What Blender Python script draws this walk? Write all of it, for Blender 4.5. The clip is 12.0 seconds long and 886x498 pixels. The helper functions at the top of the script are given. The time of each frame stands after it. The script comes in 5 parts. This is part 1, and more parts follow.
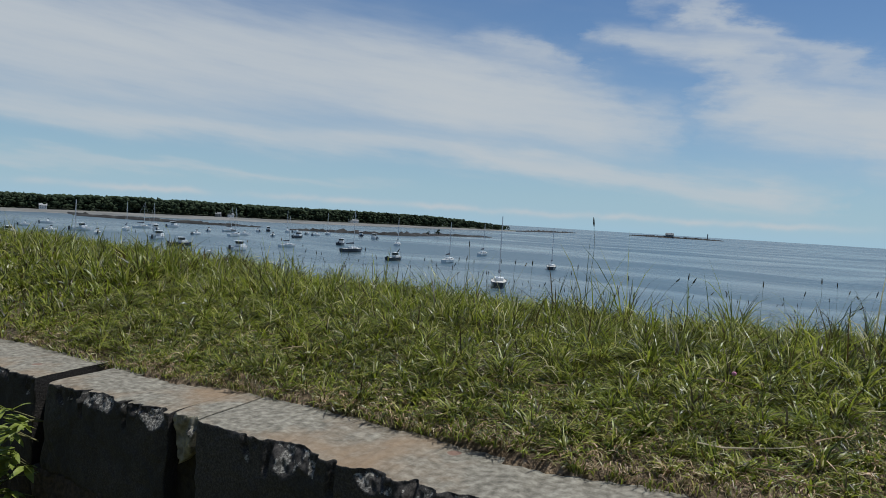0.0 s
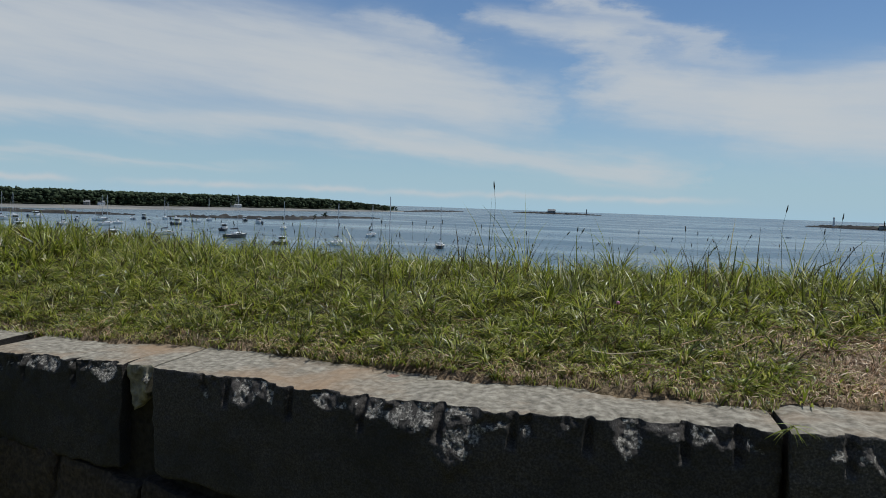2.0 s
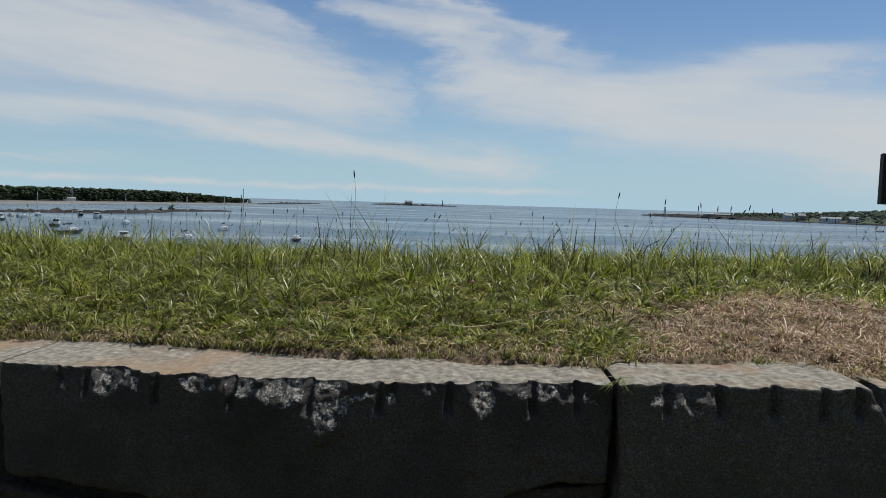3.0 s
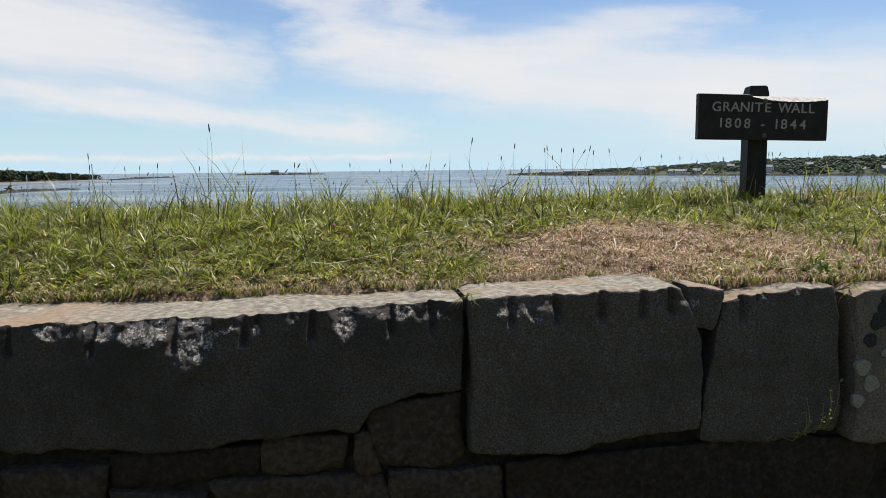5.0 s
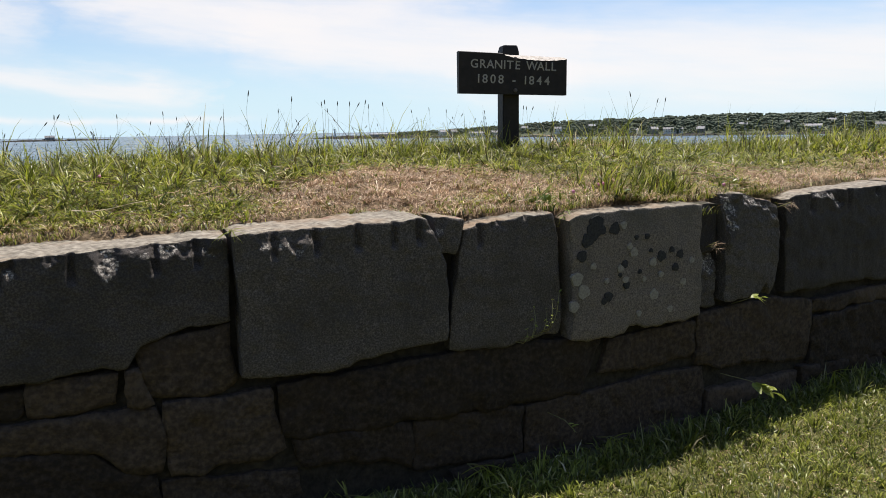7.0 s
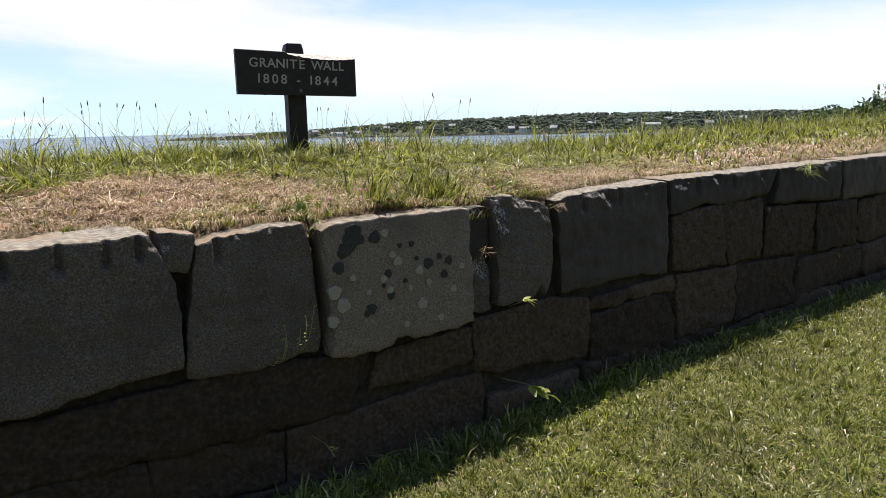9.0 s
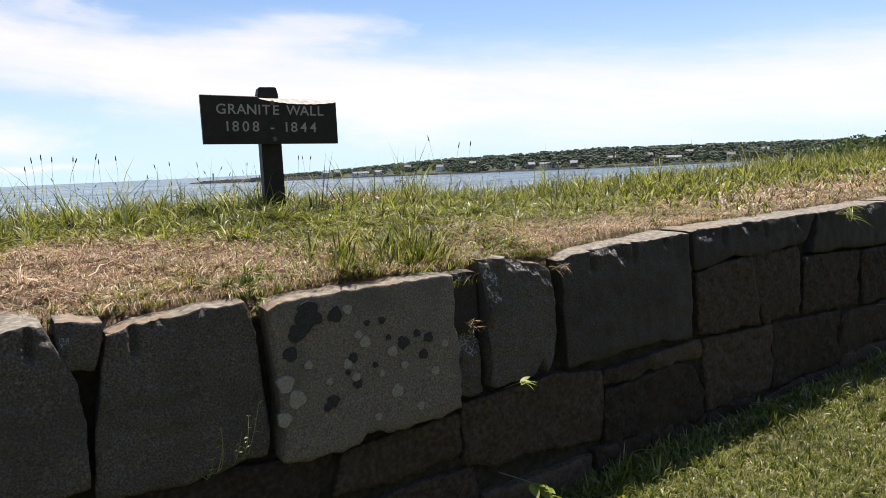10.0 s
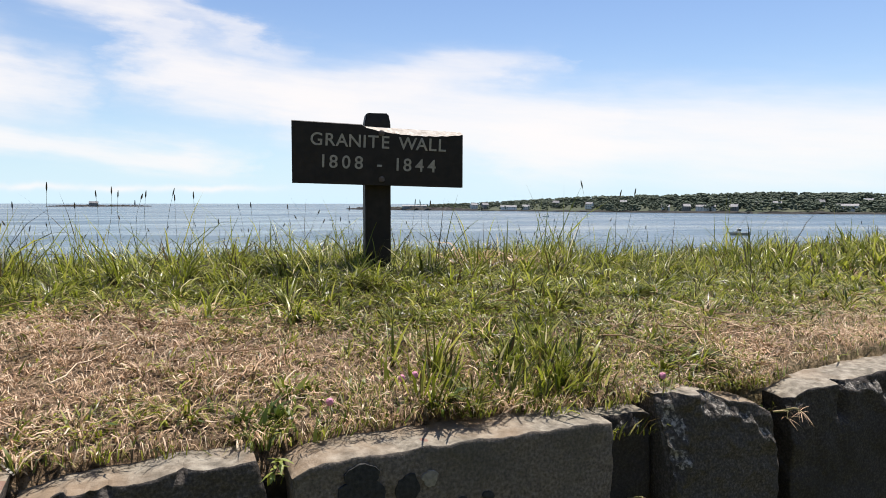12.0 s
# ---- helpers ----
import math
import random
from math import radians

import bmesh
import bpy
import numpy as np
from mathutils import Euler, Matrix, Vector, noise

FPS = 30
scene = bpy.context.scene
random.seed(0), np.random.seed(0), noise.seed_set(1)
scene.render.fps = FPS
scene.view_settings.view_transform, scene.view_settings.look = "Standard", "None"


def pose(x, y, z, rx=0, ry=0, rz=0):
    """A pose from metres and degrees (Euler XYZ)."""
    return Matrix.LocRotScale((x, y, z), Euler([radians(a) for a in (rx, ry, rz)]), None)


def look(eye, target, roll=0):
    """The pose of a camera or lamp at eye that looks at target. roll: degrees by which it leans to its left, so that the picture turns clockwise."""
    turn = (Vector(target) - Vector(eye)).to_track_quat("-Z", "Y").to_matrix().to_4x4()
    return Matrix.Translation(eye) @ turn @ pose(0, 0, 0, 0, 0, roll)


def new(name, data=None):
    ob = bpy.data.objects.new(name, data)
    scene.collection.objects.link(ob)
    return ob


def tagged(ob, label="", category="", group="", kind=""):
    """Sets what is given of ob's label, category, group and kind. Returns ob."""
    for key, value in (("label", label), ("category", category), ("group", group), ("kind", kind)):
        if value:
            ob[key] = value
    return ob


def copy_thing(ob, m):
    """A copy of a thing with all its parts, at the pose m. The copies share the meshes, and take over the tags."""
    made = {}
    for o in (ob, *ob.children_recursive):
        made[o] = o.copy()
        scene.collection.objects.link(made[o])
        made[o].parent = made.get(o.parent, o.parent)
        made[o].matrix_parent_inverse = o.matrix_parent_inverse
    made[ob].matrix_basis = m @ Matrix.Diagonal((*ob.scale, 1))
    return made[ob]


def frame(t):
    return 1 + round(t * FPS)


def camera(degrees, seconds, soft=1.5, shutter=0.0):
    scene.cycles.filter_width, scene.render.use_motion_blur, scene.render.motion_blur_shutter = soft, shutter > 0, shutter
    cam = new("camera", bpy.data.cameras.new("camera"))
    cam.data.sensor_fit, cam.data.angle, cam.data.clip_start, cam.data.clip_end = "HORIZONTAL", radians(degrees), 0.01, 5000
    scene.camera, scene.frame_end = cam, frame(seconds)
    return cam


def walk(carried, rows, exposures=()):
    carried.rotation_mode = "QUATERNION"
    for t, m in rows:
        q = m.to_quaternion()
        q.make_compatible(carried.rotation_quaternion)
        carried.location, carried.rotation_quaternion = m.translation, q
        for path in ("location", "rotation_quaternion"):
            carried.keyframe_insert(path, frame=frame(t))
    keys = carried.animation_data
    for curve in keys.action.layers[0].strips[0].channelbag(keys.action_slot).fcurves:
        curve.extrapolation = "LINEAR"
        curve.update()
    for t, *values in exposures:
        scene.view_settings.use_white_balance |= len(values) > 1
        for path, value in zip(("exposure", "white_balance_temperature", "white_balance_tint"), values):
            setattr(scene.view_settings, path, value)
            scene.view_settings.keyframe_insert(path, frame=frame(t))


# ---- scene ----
cam = camera(64.2, 12.0, soft=0.88)
PATH = [
    (0, (-0.387, -1.285, 1.432), (-1.138, 0.567, 1.347), 3.5),
    (0.5, (-0.358, -1.351, 1.406), (-1.106, 0.501, 1.307), 3.0),
    (1, (-0.34, -1.412, 1.378), (-1.047, 0.456, 1.263), 3.3),
    (1.5, (-0.365, -1.488, 1.369), (-1.014, 0.4, 1.251), 2.9),
    (2, (-0.399, -1.595, 1.355), (-0.848, 0.35, 1.231), 2.0),
    (2.5, (-0.394, -1.658, 1.351), (-0.608, 0.327, 1.237), 2.0),
    (4.5, (-0.408, -1.827, 1.261), (-0.225, 0.151, 1.026), -0.4),
    (5, (-0.354, -1.835, 1.254), (-0.048, 0.128, 1.026), -0.6),
    (5.5, (-0.32, -1.894, 1.231), (0.183, 0.022, 0.953), -0.3),
    (6, (-0.293, -1.976, 1.192), (0.322, -0.102, 0.86), -0.2),
    (6.5, (-0.288, -2.022, 1.184), (0.378, -0.169, 0.829), -0.9),
    (7, (-0.272, -2.075, 1.196), (0.538, -0.278, 0.86), -1.0),
    (7.5, (-0.237, -2.171, 1.193), (0.703, -0.437, 0.859), -0.3),
    (9.5, (0.324, -2.054, 1.21), (1.48, -0.454, 0.886), -1.9),
    (10, (0.503, -1.857, 1.242), (1.598, -0.2, 1.004), -2.6),
    (10.5, (0.649, -1.686, 1.259), (1.613, 0.058, 1.081), -0.4),
    (11, (0.764, -1.515, 1.27), (1.629, 0.278, 1.081), 0.7),
    (11.5, (0.861, -1.318, 1.309), (1.642, 0.518, 1.164), -0.5),
    (12, (0.95, -1.136, 1.313), (1.693, 0.716, 1.179), 0.1),
]
EXPOSURES = [(0, -0.3, 6020, 5.5), (2.5, -0.26, 6160, 6.5), (4.5, 0.33, 6490, 9.5), (5.5, 0.34, 6570, 11.5), (6.5, 0.4, 6650, 12.5), (7.5, 0.62, 6780, 14), (9.5, 0.7, 6670, 14), (10.2, 0.6, 6740, 14.5), (11.5, 0.55, 6730, 13.5), (12, 0.57, 6760, 13.5)]
walk(cam, [(t, look(eye, target, roll)) for t, eye, target, roll in PATH], EXPOSURES)

# ---------------------------------------------------------------- world and sun
SUN_DIR = Vector((0.28, 0.24, 1.0)).normalized()
sun_data = bpy.data.lights.new("sun", "SUN")
sun_data.energy, sun_data.angle, sun_data.color = 5.0, radians(0.53), (1.0, 0.96, 0.9)
sun = new("sun", sun_data)
sun.matrix_world = look((0, 0, 40), Vector((0, 0, 40)) - SUN_DIR)


def put_in(nt, sock, value):
    if isinstance(value, bpy.types.NodeSocket):
        nt.links.new(value, sock)
    elif value is not None:
        sock.default_value = value


def calc(nt, op, a, b=None, c=None, clamp=False):
    n = nt.nodes.new("ShaderNodeMath")
    n.operation, n.use_clamp = op, clamp
    for s, v in zip(n.inputs, (a, b, c)):
        put_in(nt, s, v)
    return n.outputs[0]


def noise_tex(nt, vec, scale, detail=4.0, rough=0.55):
    n = nt.nodes.new("ShaderNodeTexNoise")
    put_in(nt, n.inputs["Vector"], vec)
    n.inputs["Scale"].default_value, n.inputs["Detail"].default_value = scale, detail
    n.inputs["Roughness"].default_value = rough
    return n.outputs["Fac"]


def ramp(nt, fac, stops):
    n = nt.nodes.new("ShaderNodeValToRGB")
    els = n.color_ramp.elements
    while len(els) < len(stops):
        els.new(0.5)
    for e, (p, col) in zip(els, stops):
        e.position, e.color = p, (*col, 1) if len(col) == 3 else col
    put_in(nt, n.inputs[0], fac)
    return n.outputs[0]


def mix_rgb(nt, fac, a, b, blend="MIX"):
    n = nt.nodes.new("ShaderNodeMix")
    n.data_type, n.blend_type = "RGBA", blend
    put_in(nt, n.inputs[0], fac)
    for s, v in ((n.inputs[6], a), (n.inputs[7], b)):
        put_in(nt, s, (*v, 1) if isinstance(v, tuple) and len(v) == 3 else v)
    return n.outputs[2]


def combine(nt, x, y, z):
    n = nt.nodes.new("ShaderNodeCombineXYZ")
    for s, v in zip(n.inputs, (x, y, z)):
        put_in(nt, s, v)
    return n.outputs[0]


def build_world():
    world = bpy.data.worlds.new("sky")
    scene.world = world
    world.use_nodes = True
    nt = world.node_tree
    nt.nodes.clear()
    sky = nt.nodes.new("ShaderNodeTexSky")
    sky.sky_type, sky.sun_disc = "NISHITA", False
    sky.sun_elevation = math.asin(SUN_DIR.z)
    sky.sun_rotation = math.atan2(SUN_DIR.x, SUN_DIR.y)
    sky.altitude, sky.air_density, sky.dust_density, sky.ozone_density = 20, 1.0, 0.3, 1.2
    coord = nt.nodes.new("ShaderNodeTexCoord").outputs["Generated"]
    sep = nt.nodes.new("ShaderNodeSeparateXYZ")
    nt.links.new(coord, sep.inputs[0])
    x, y, z = sep.outputs
    az0 = calc(nt, "MULTIPLY", calc(nt, "ARCTAN2", x, y), 57.2958)
    el0 = calc(nt, "MULTIPLY", calc(nt, "ARCSINE", z), 57.2958)
    # streaks are drawn out along the wind
    tilt = calc(nt, "ADD", el0, calc(nt, "MULTIPLY", az0, 0.09))
    wide = combine(nt, calc(nt, "MULTIPLY", az0, 0.03), calc(nt, "MULTIPLY", tilt, 0.16), 0.3)
    fine = combine(nt, calc(nt, "MULTIPLY", az0, 0.05), calc(nt, "MULTIPLY", tilt, 0.42), 1.7)
    n1 = noise_tex(nt, wide, 2.6, 5, 0.55)
    n2 = noise_tex(nt, fine, 2.2, 7, 0.6)
    puff = noise_tex(nt, combine(nt, calc(nt, "MULTIPLY", az0, 0.12), calc(nt, "MULTIPLY", el0, 0.3), 5.0), 2.4, 6, 0.6)
    az = calc(nt, "ADD", az0, calc(nt, "MULTIPLY", calc(nt, "SUBTRACT", puff, 0.5), 9.0))
    el = calc(nt, "ADD", el0, calc(nt, "MULTIPLY", calc(nt, "SUBTRACT", n1, 0.5), 4.0))

    def strip(a0, e0, a1, e1, t0, t1, soft, weight):
        s = calc(nt, "DIVIDE", calc(nt, "SUBTRACT", az, a0), a1 - a0, clamp=True)
        mid = calc(nt, "MULTIPLY_ADD", s, e1 - e0, e0)
        thick = calc(nt, "MULTIPLY_ADD", s, t1 - t0, t0)
        d = calc(nt, "DIVIDE", calc(nt, "SUBTRACT", el, mid), thick)
        g = calc(nt, "EXPONENT", calc(nt, "MULTIPLY", calc(nt, "MULTIPLY", d, d), -1.0))
        lo, hi = min(a0, a1), max(a0, a1)
        ends = calc(nt, "MULTIPLY", calc(nt, "DIVIDE", calc(nt, "SUBTRACT", az, lo - soft), 2 * soft, clamp=True),
                    calc(nt, "DIVIDE", calc(nt, "SUBTRACT", hi + soft, az), 2 * soft, clamp=True))
        return calc(nt, "MULTIPLY", calc(nt, "MULTIPLY", g, ends), weight)

    total = None
    for row in ((-75, 11.8, -22, 10.8, 3.8, 3.0, 8, 1.15), (-26, 10.6, -7, 8.2, 2.8, 1.9, 4, 1.25), (-60, 6.3, -20, 5.4, 0.9, 0.8, 6, 0.7),
                (-22, 5.4, 4.5, 3.1, 0.8, 1.0, 3, 0.85), (-1, 9.6, 13, 7.8, 2.2, 2.0, 3, 1.1), (11, 7.6, 33, 5.2, 2.2, 2.6, 4, 1.15),
                (30, 5.2, 85, 3.8, 2.6, 2.4, 5, 1.0), (12, 8.5, 29, 11.0, 1.3, 1.0, 3, 0.6), (-4, 15.5, 4, 10.5, 1.6, 2.0, 3, 0.5),
                (-10, 14.6, 0, 13.2, 0.9, 0.8, 2, 0.6), (-20, 14.6, -13, 12.6, 0.8, 0.8, 2, 0.5), (-6, 17.5, 9, 11.5, 0.7, 0.8, 3, 0.5),
                (-60, 2.7, -30, 2.6, 0.4, 0.3, 6, 0.3)):
        piece = strip(*row)
        total = piece if total is None else calc(nt, "ADD", total, piece)
    high = calc(nt, "MULTIPLY", calc(nt, "DIVIDE", calc(nt, "SUBTRACT", el0, 16.0), 14.0, clamp=True),
                calc(nt, "DIVIDE", calc(nt, "SUBTRACT", n1, 0.52), 0.25, clamp=True))
    total = calc(nt, "ADD", total, calc(nt, "MULTIPLY", high, 0.45))
    fibre = calc(nt, "MULTIPLY_ADD", n2, 1.5, 0.22)
    veil = calc(nt, "SUBTRACT", 1.0, calc(nt, "EXPONENT", calc(nt, "MULTIPLY", calc(nt, "MULTIPLY", total, fibre), -1.9)), clamp=True)
    # a thin row of cumulus over the far horizon
    ce = calc(nt, "DIVIDE", calc(nt, "SUBTRACT", el0, calc(nt, "MULTIPLY_ADD", noise_tex(nt, combine(nt, az0, 0.0, 2.0), 0.35, 4), 0.9, 0.5)), 0.24)
    cum = calc(nt, "EXPONENT", calc(nt, "MULTIPLY", calc(nt, "MULTIPLY", ce, ce), -1.0))
    cum = calc(nt, "MULTIPLY", cum, calc(nt, "DIVIDE", calc(nt, "SUBTRACT", noise_tex(nt, combine(nt, az0, 0.0, 9.0), 0.12, 3), 0.36), 0.2, clamp=True))
    cum = calc(nt, "MULTIPLY", cum, calc(nt, "MULTIPLY", calc(nt, "DIVIDE", calc(nt, "SUBTRACT", 12.0, az0), 8.0, clamp=True), 0.75))
    mask = calc(nt, "MULTIPLY", calc(nt, "MAXIMUM", veil, cum), calc(nt, "DIVIDE", calc(nt, "ADD", el0, 0.2), 1.0, clamp=True), clamp=True)
    mask = calc(nt, "MULTIPLY", mask, 0.96)
    clear = nt.nodes.new("ShaderNodeBackground")
    tinted = mix_rgb(nt, 1.0, sky.outputs[0], (0.8, 0.93, 1.12), "MULTIPLY")
    nt.links.new(tinted, clear.inputs[0])
    clear.inputs[1].default_value = SKY_STRENGTH
    cloud = nt.nodes.new("ShaderNodeBackground")
    cloud.inputs[0].default_value = (0.98, 0.98, 0.985, 1)
    cloud.inputs[1].default_value = CLOUD_STRENGTH
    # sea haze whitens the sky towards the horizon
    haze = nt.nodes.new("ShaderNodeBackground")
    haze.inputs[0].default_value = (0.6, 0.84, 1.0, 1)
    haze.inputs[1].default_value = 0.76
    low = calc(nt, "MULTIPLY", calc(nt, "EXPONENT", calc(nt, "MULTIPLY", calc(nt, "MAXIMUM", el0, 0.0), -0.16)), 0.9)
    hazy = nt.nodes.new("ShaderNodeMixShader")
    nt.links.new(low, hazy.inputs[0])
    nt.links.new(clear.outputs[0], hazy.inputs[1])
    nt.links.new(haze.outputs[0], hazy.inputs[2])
    both = nt.nodes.new("ShaderNodeMixShader")
    nt.links.new(mask, both.inputs[0])
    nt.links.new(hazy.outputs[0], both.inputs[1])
    nt.links.new(cloud.outputs[0], both.inputs[2])
    out = nt.nodes.new("ShaderNodeOutputWorld")
    nt.links.new(both.outputs[0], out.inputs[0])


SKY_STRENGTH, CLOUD_STRENGTH = 0.083, 0.685
build_world()


# ---------------------------------------------------------------- materials
def surface(name, stops, scale=8.0, detail=6.0, rough=0.85, bump=0.4, bump_scale=60.0, wear=None, spots=None, vary=None, spec=0.3, through_light=0.0, depth=0.01):
    """stops: colours of the base noise; wear: (scale, from, to, colour, amount), a second, larger pattern; spots: (scale, size, colour); vary: 'island' or 'object'."""
    m = bpy.data.materials.new(name)
    m.use_nodes = True
    nt = m.node_tree
    nt.nodes.clear()
    vec = nt.nodes.new("ShaderNodeTexCoord").outputs["Object"]
    if vary == "island":
        fac = nt.nodes.new("ShaderNodeNewGeometry").outputs["Random Per Island"]
    else:
        fac = noise_tex(nt, vec, scale, detail)
        if vary == "object":
            rnd = nt.nodes.new("ShaderNodeObjectInfo").outputs["Random"]
            fac = calc(nt, "ADD", fac, calc(nt, "MULTIPLY_ADD", rnd, 0.36, -0.18))
    col = ramp(nt, fac, stops)
    if vary == "island":
        shade = noise_tex(nt, vec, scale, detail)
        col = mix_rgb(nt, 1.0, col, ramp(nt, shade, [(0.3, (0.62, 0.62, 0.62)), (0.7, (1.15, 1.15, 1.15))]), "MULTIPLY")
    if wear:
        sc, lo, hi, wc, amount = wear
        f = calc(nt, "MULTIPLY", calc(nt, "DIVIDE", calc(nt, "SUBTRACT", noise_tex(nt, vec, sc, 5), lo), hi - lo, clamp=True), amount)
        col = mix_rgb(nt, f, col, wc)
    if spots:
        sc, size, sc_col = spots
        v = nt.nodes.new("ShaderNodeTexVoronoi")
        nt.links.new(vec, v.inputs["Vector"])
        v.inputs["Scale"].default_value = sc
        f = calc(nt, "MULTIPLY", calc(nt, "LESS_THAN", v.outputs["Distance"], size), 0.8)
        col = mix_rgb(nt, f, col, sc_col)
    p = nt.nodes.new("ShaderNodeBsdfPrincipled")
    nt.links.new(col, p.inputs["Base Color"])
    rr = calc(nt, "MULTIPLY_ADD", noise_tex(nt, vec, scale * 2.3, 3), 0.25, rough - 0.125, clamp=True)
    nt.links.new(rr, p.inputs["Roughness"])
    p.inputs["Specular IOR Level"].default_value = spec
    if bump:
        b = nt.nodes.new("ShaderNodeBump")
        b.inputs["Strength"].default_value, b.inputs["Distance"].default_value = bump, depth
        nt.links.new(noise_tex(nt, vec, bump_scale, 6, 0.65), b.inputs["Height"])
        nt.links.new(b.outputs[0], p.inputs["Normal"])
    out = nt.nodes.new("ShaderNodeOutputMaterial")
    if through_light:
        tr = nt.nodes.new("ShaderNodeBsdfTranslucent")
        nt.links.new(col, tr.inputs[0])
        mx = nt.nodes.new("ShaderNodeMixShader")
        mx.inputs[0].default_value = through_light
        nt.links.new(p.outputs[0], mx.inputs[1])
        nt.links.new(tr.outputs[0], mx.inputs[2])
        nt.links.new(mx.outputs[0], out.inputs[0])
    else:
        nt.links.new(p.outputs[0], out.inputs[0])
    return m


# the block fronts' shade is put into these dark granite colours
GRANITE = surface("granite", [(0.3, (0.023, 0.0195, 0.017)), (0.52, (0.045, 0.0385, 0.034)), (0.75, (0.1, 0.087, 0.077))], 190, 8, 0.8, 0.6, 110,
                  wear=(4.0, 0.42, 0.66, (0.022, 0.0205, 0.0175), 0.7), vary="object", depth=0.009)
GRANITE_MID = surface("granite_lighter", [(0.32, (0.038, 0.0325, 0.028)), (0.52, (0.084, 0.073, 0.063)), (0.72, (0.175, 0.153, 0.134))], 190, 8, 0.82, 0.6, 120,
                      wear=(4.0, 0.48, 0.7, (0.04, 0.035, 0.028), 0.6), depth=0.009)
# same stone seen from above: sunlight painted in as a paler base, with rust and soil stains
GRANITE_TOP_LIT = surface("granite_sunlit_weathered_top", [(0.34, (0.115, 0.101, 0.077)), (0.52, (0.215, 0.19, 0.147)), (0.76, (0.36, 0.33, 0.265))], 46, 9, 0.9, 0.35, 160,
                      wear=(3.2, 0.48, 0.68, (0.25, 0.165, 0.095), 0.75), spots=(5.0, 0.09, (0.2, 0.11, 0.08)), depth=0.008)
GRANITE_PALE = surface("granite_pale", [(0.3, (0.072, 0.061, 0.05)), (0.5, (0.148, 0.124, 0.102)), (0.72, (0.25, 0.212, 0.175))], 170, 7, 0.85, 0.6, 120,
                       wear=(4.0, 0.5, 0.7, (0.075, 0.072, 0.06), 0.6), depth=0.007)
RUBBLE = surface("rubble_stone", [(0.28, (0.02, 0.0145, 0.0098)), (0.5, (0.048, 0.0345, 0.0235)), (0.75, (0.1, 0.073, 0.05))], 60, 7, 0.88, 0.8, 70,
                 wear=(3.0, 0.5, 0.75, (0.05, 0.034, 0.02), 0.6), vary="object", depth=0.012)
# fresh breaks are paler stone; the sun on their ledges is painted in too
GRANITE_FRESH_LIT = surface("granite_fresh_sunlit_break", [(0.38, (0.04, 0.035, 0.029)), (0.5, (0.12, 0.107, 0.09)), (0.62, (0.42, 0.385, 0.33))], 130, 8, 0.7, 0.9, 260, spec=0.5, depth=0.006)
MORTAR = surface("dark_joint_earth", [(0.3, (0.014, 0.012, 0.009)), (0.7, (0.05, 0.042, 0.03))], 40, 5, 0.95, 0.8, 80)
CONCRETE = surface("old_mortar", [(0.3, (0.16, 0.14, 0.1)), (0.6, (0.33, 0.3, 0.22)), (0.8, (0.42, 0.33, 0.12))], 45, 6, 0.9, 0.9, 90, depth=0.012)
LICHEN_DARK = surface("dark_lichen", [(0.3, (0.02, 0.02, 0.02)), (0.7, (0.05, 0.05, 0.048))], 120, 5, 0.95, 0.6, 200, depth=0.004)
LICHEN_PALE = surface("pale_lichen", [(0.3, (0.18, 0.165, 0.135)), (0.7, (0.31, 0.29, 0.245))], 120, 5, 0.95, 0.6, 200, depth=0.004)
SOIL = surface("soil_and_thatch", [(0.34, (0.05, 0.034, 0.019)), (0.5, (0.19, 0.13, 0.078)), (0.66, (0.4, 0.29, 0.18))], 60, 8, 0.95, 1.0, 120,
               wear=(1.6, 0.45, 0.62, (0.1, 0.095, 0.035), 0.6), depth=0.02)
TURF = surface("lawn_thatch", [(0.3, (0.055, 0.053, 0.02)), (0.5, (0.105, 0.105, 0.034)), (0.72, (0.19, 0.175, 0.075))], 18, 8, 0.95, 0.9, 60,
               wear=(0.8, 0.5, 0.66, (0.13, 0.11, 0.045), 0.5), depth=0.02)
GREEN = surface("green_grass", [(0.08, (0.075, 0.052, 0.02)), (0.2, (0.05, 0.062, 0.008)), (0.42, (0.125, 0.158, 0.014)), (0.68, (0.32, 0.36, 0.036)), (0.92, (0.45, 0.43, 0.1)), (1.0, (0.7, 0.62, 0.4))], 5.0, 4, 0.38, 0, 10,
                vary="island", spec=0.45, through_light=0.5)
DRY = surface("dry_grass", [(0.0, (0.16, 0.093, 0.048)), (0.4, (0.46, 0.295, 0.17)), (0.8, (0.7, 0.5, 0.32)), (1.0, (0.82, 0.69, 0.5))], 3.0, 3, 0.6, 0, 10,
              vary="island", spec=0.4, through_light=0.2)
LAWN = surface("lawn_grass", [(0.0, (0.035, 0.046, 0.007)), (0.45, (0.145, 0.178, 0.022)), (0.86, (0.33, 0.35, 0.065)), (0.96, (0.36, 0.34, 0.16)), (1.0, (0.56, 0.5, 0.33))], 1.5, 3, 0.38, 0, 10,
               vary="island", spec=0.38, through_light=0.35)
HERB = surface("broad_leaf_herbs", [(0.0, (0.05, 0.085, 0.012)), (0.5, (0.14, 0.18, 0.025)), (0.85, (0.23, 0.25, 0.05)), (1.0, (0.34, 0.27, 0.1))], 3, 3, 0.5, 0, 10, vary="island", spec=0.35, through_light=0.3)
STALK = surface("grass_stem", [(0.3, (0.16, 0.16, 0.06)), (0.7, (0.3, 0.27, 0.13))], 40, 3, 0.6, 0, 10, through_light=0.2)
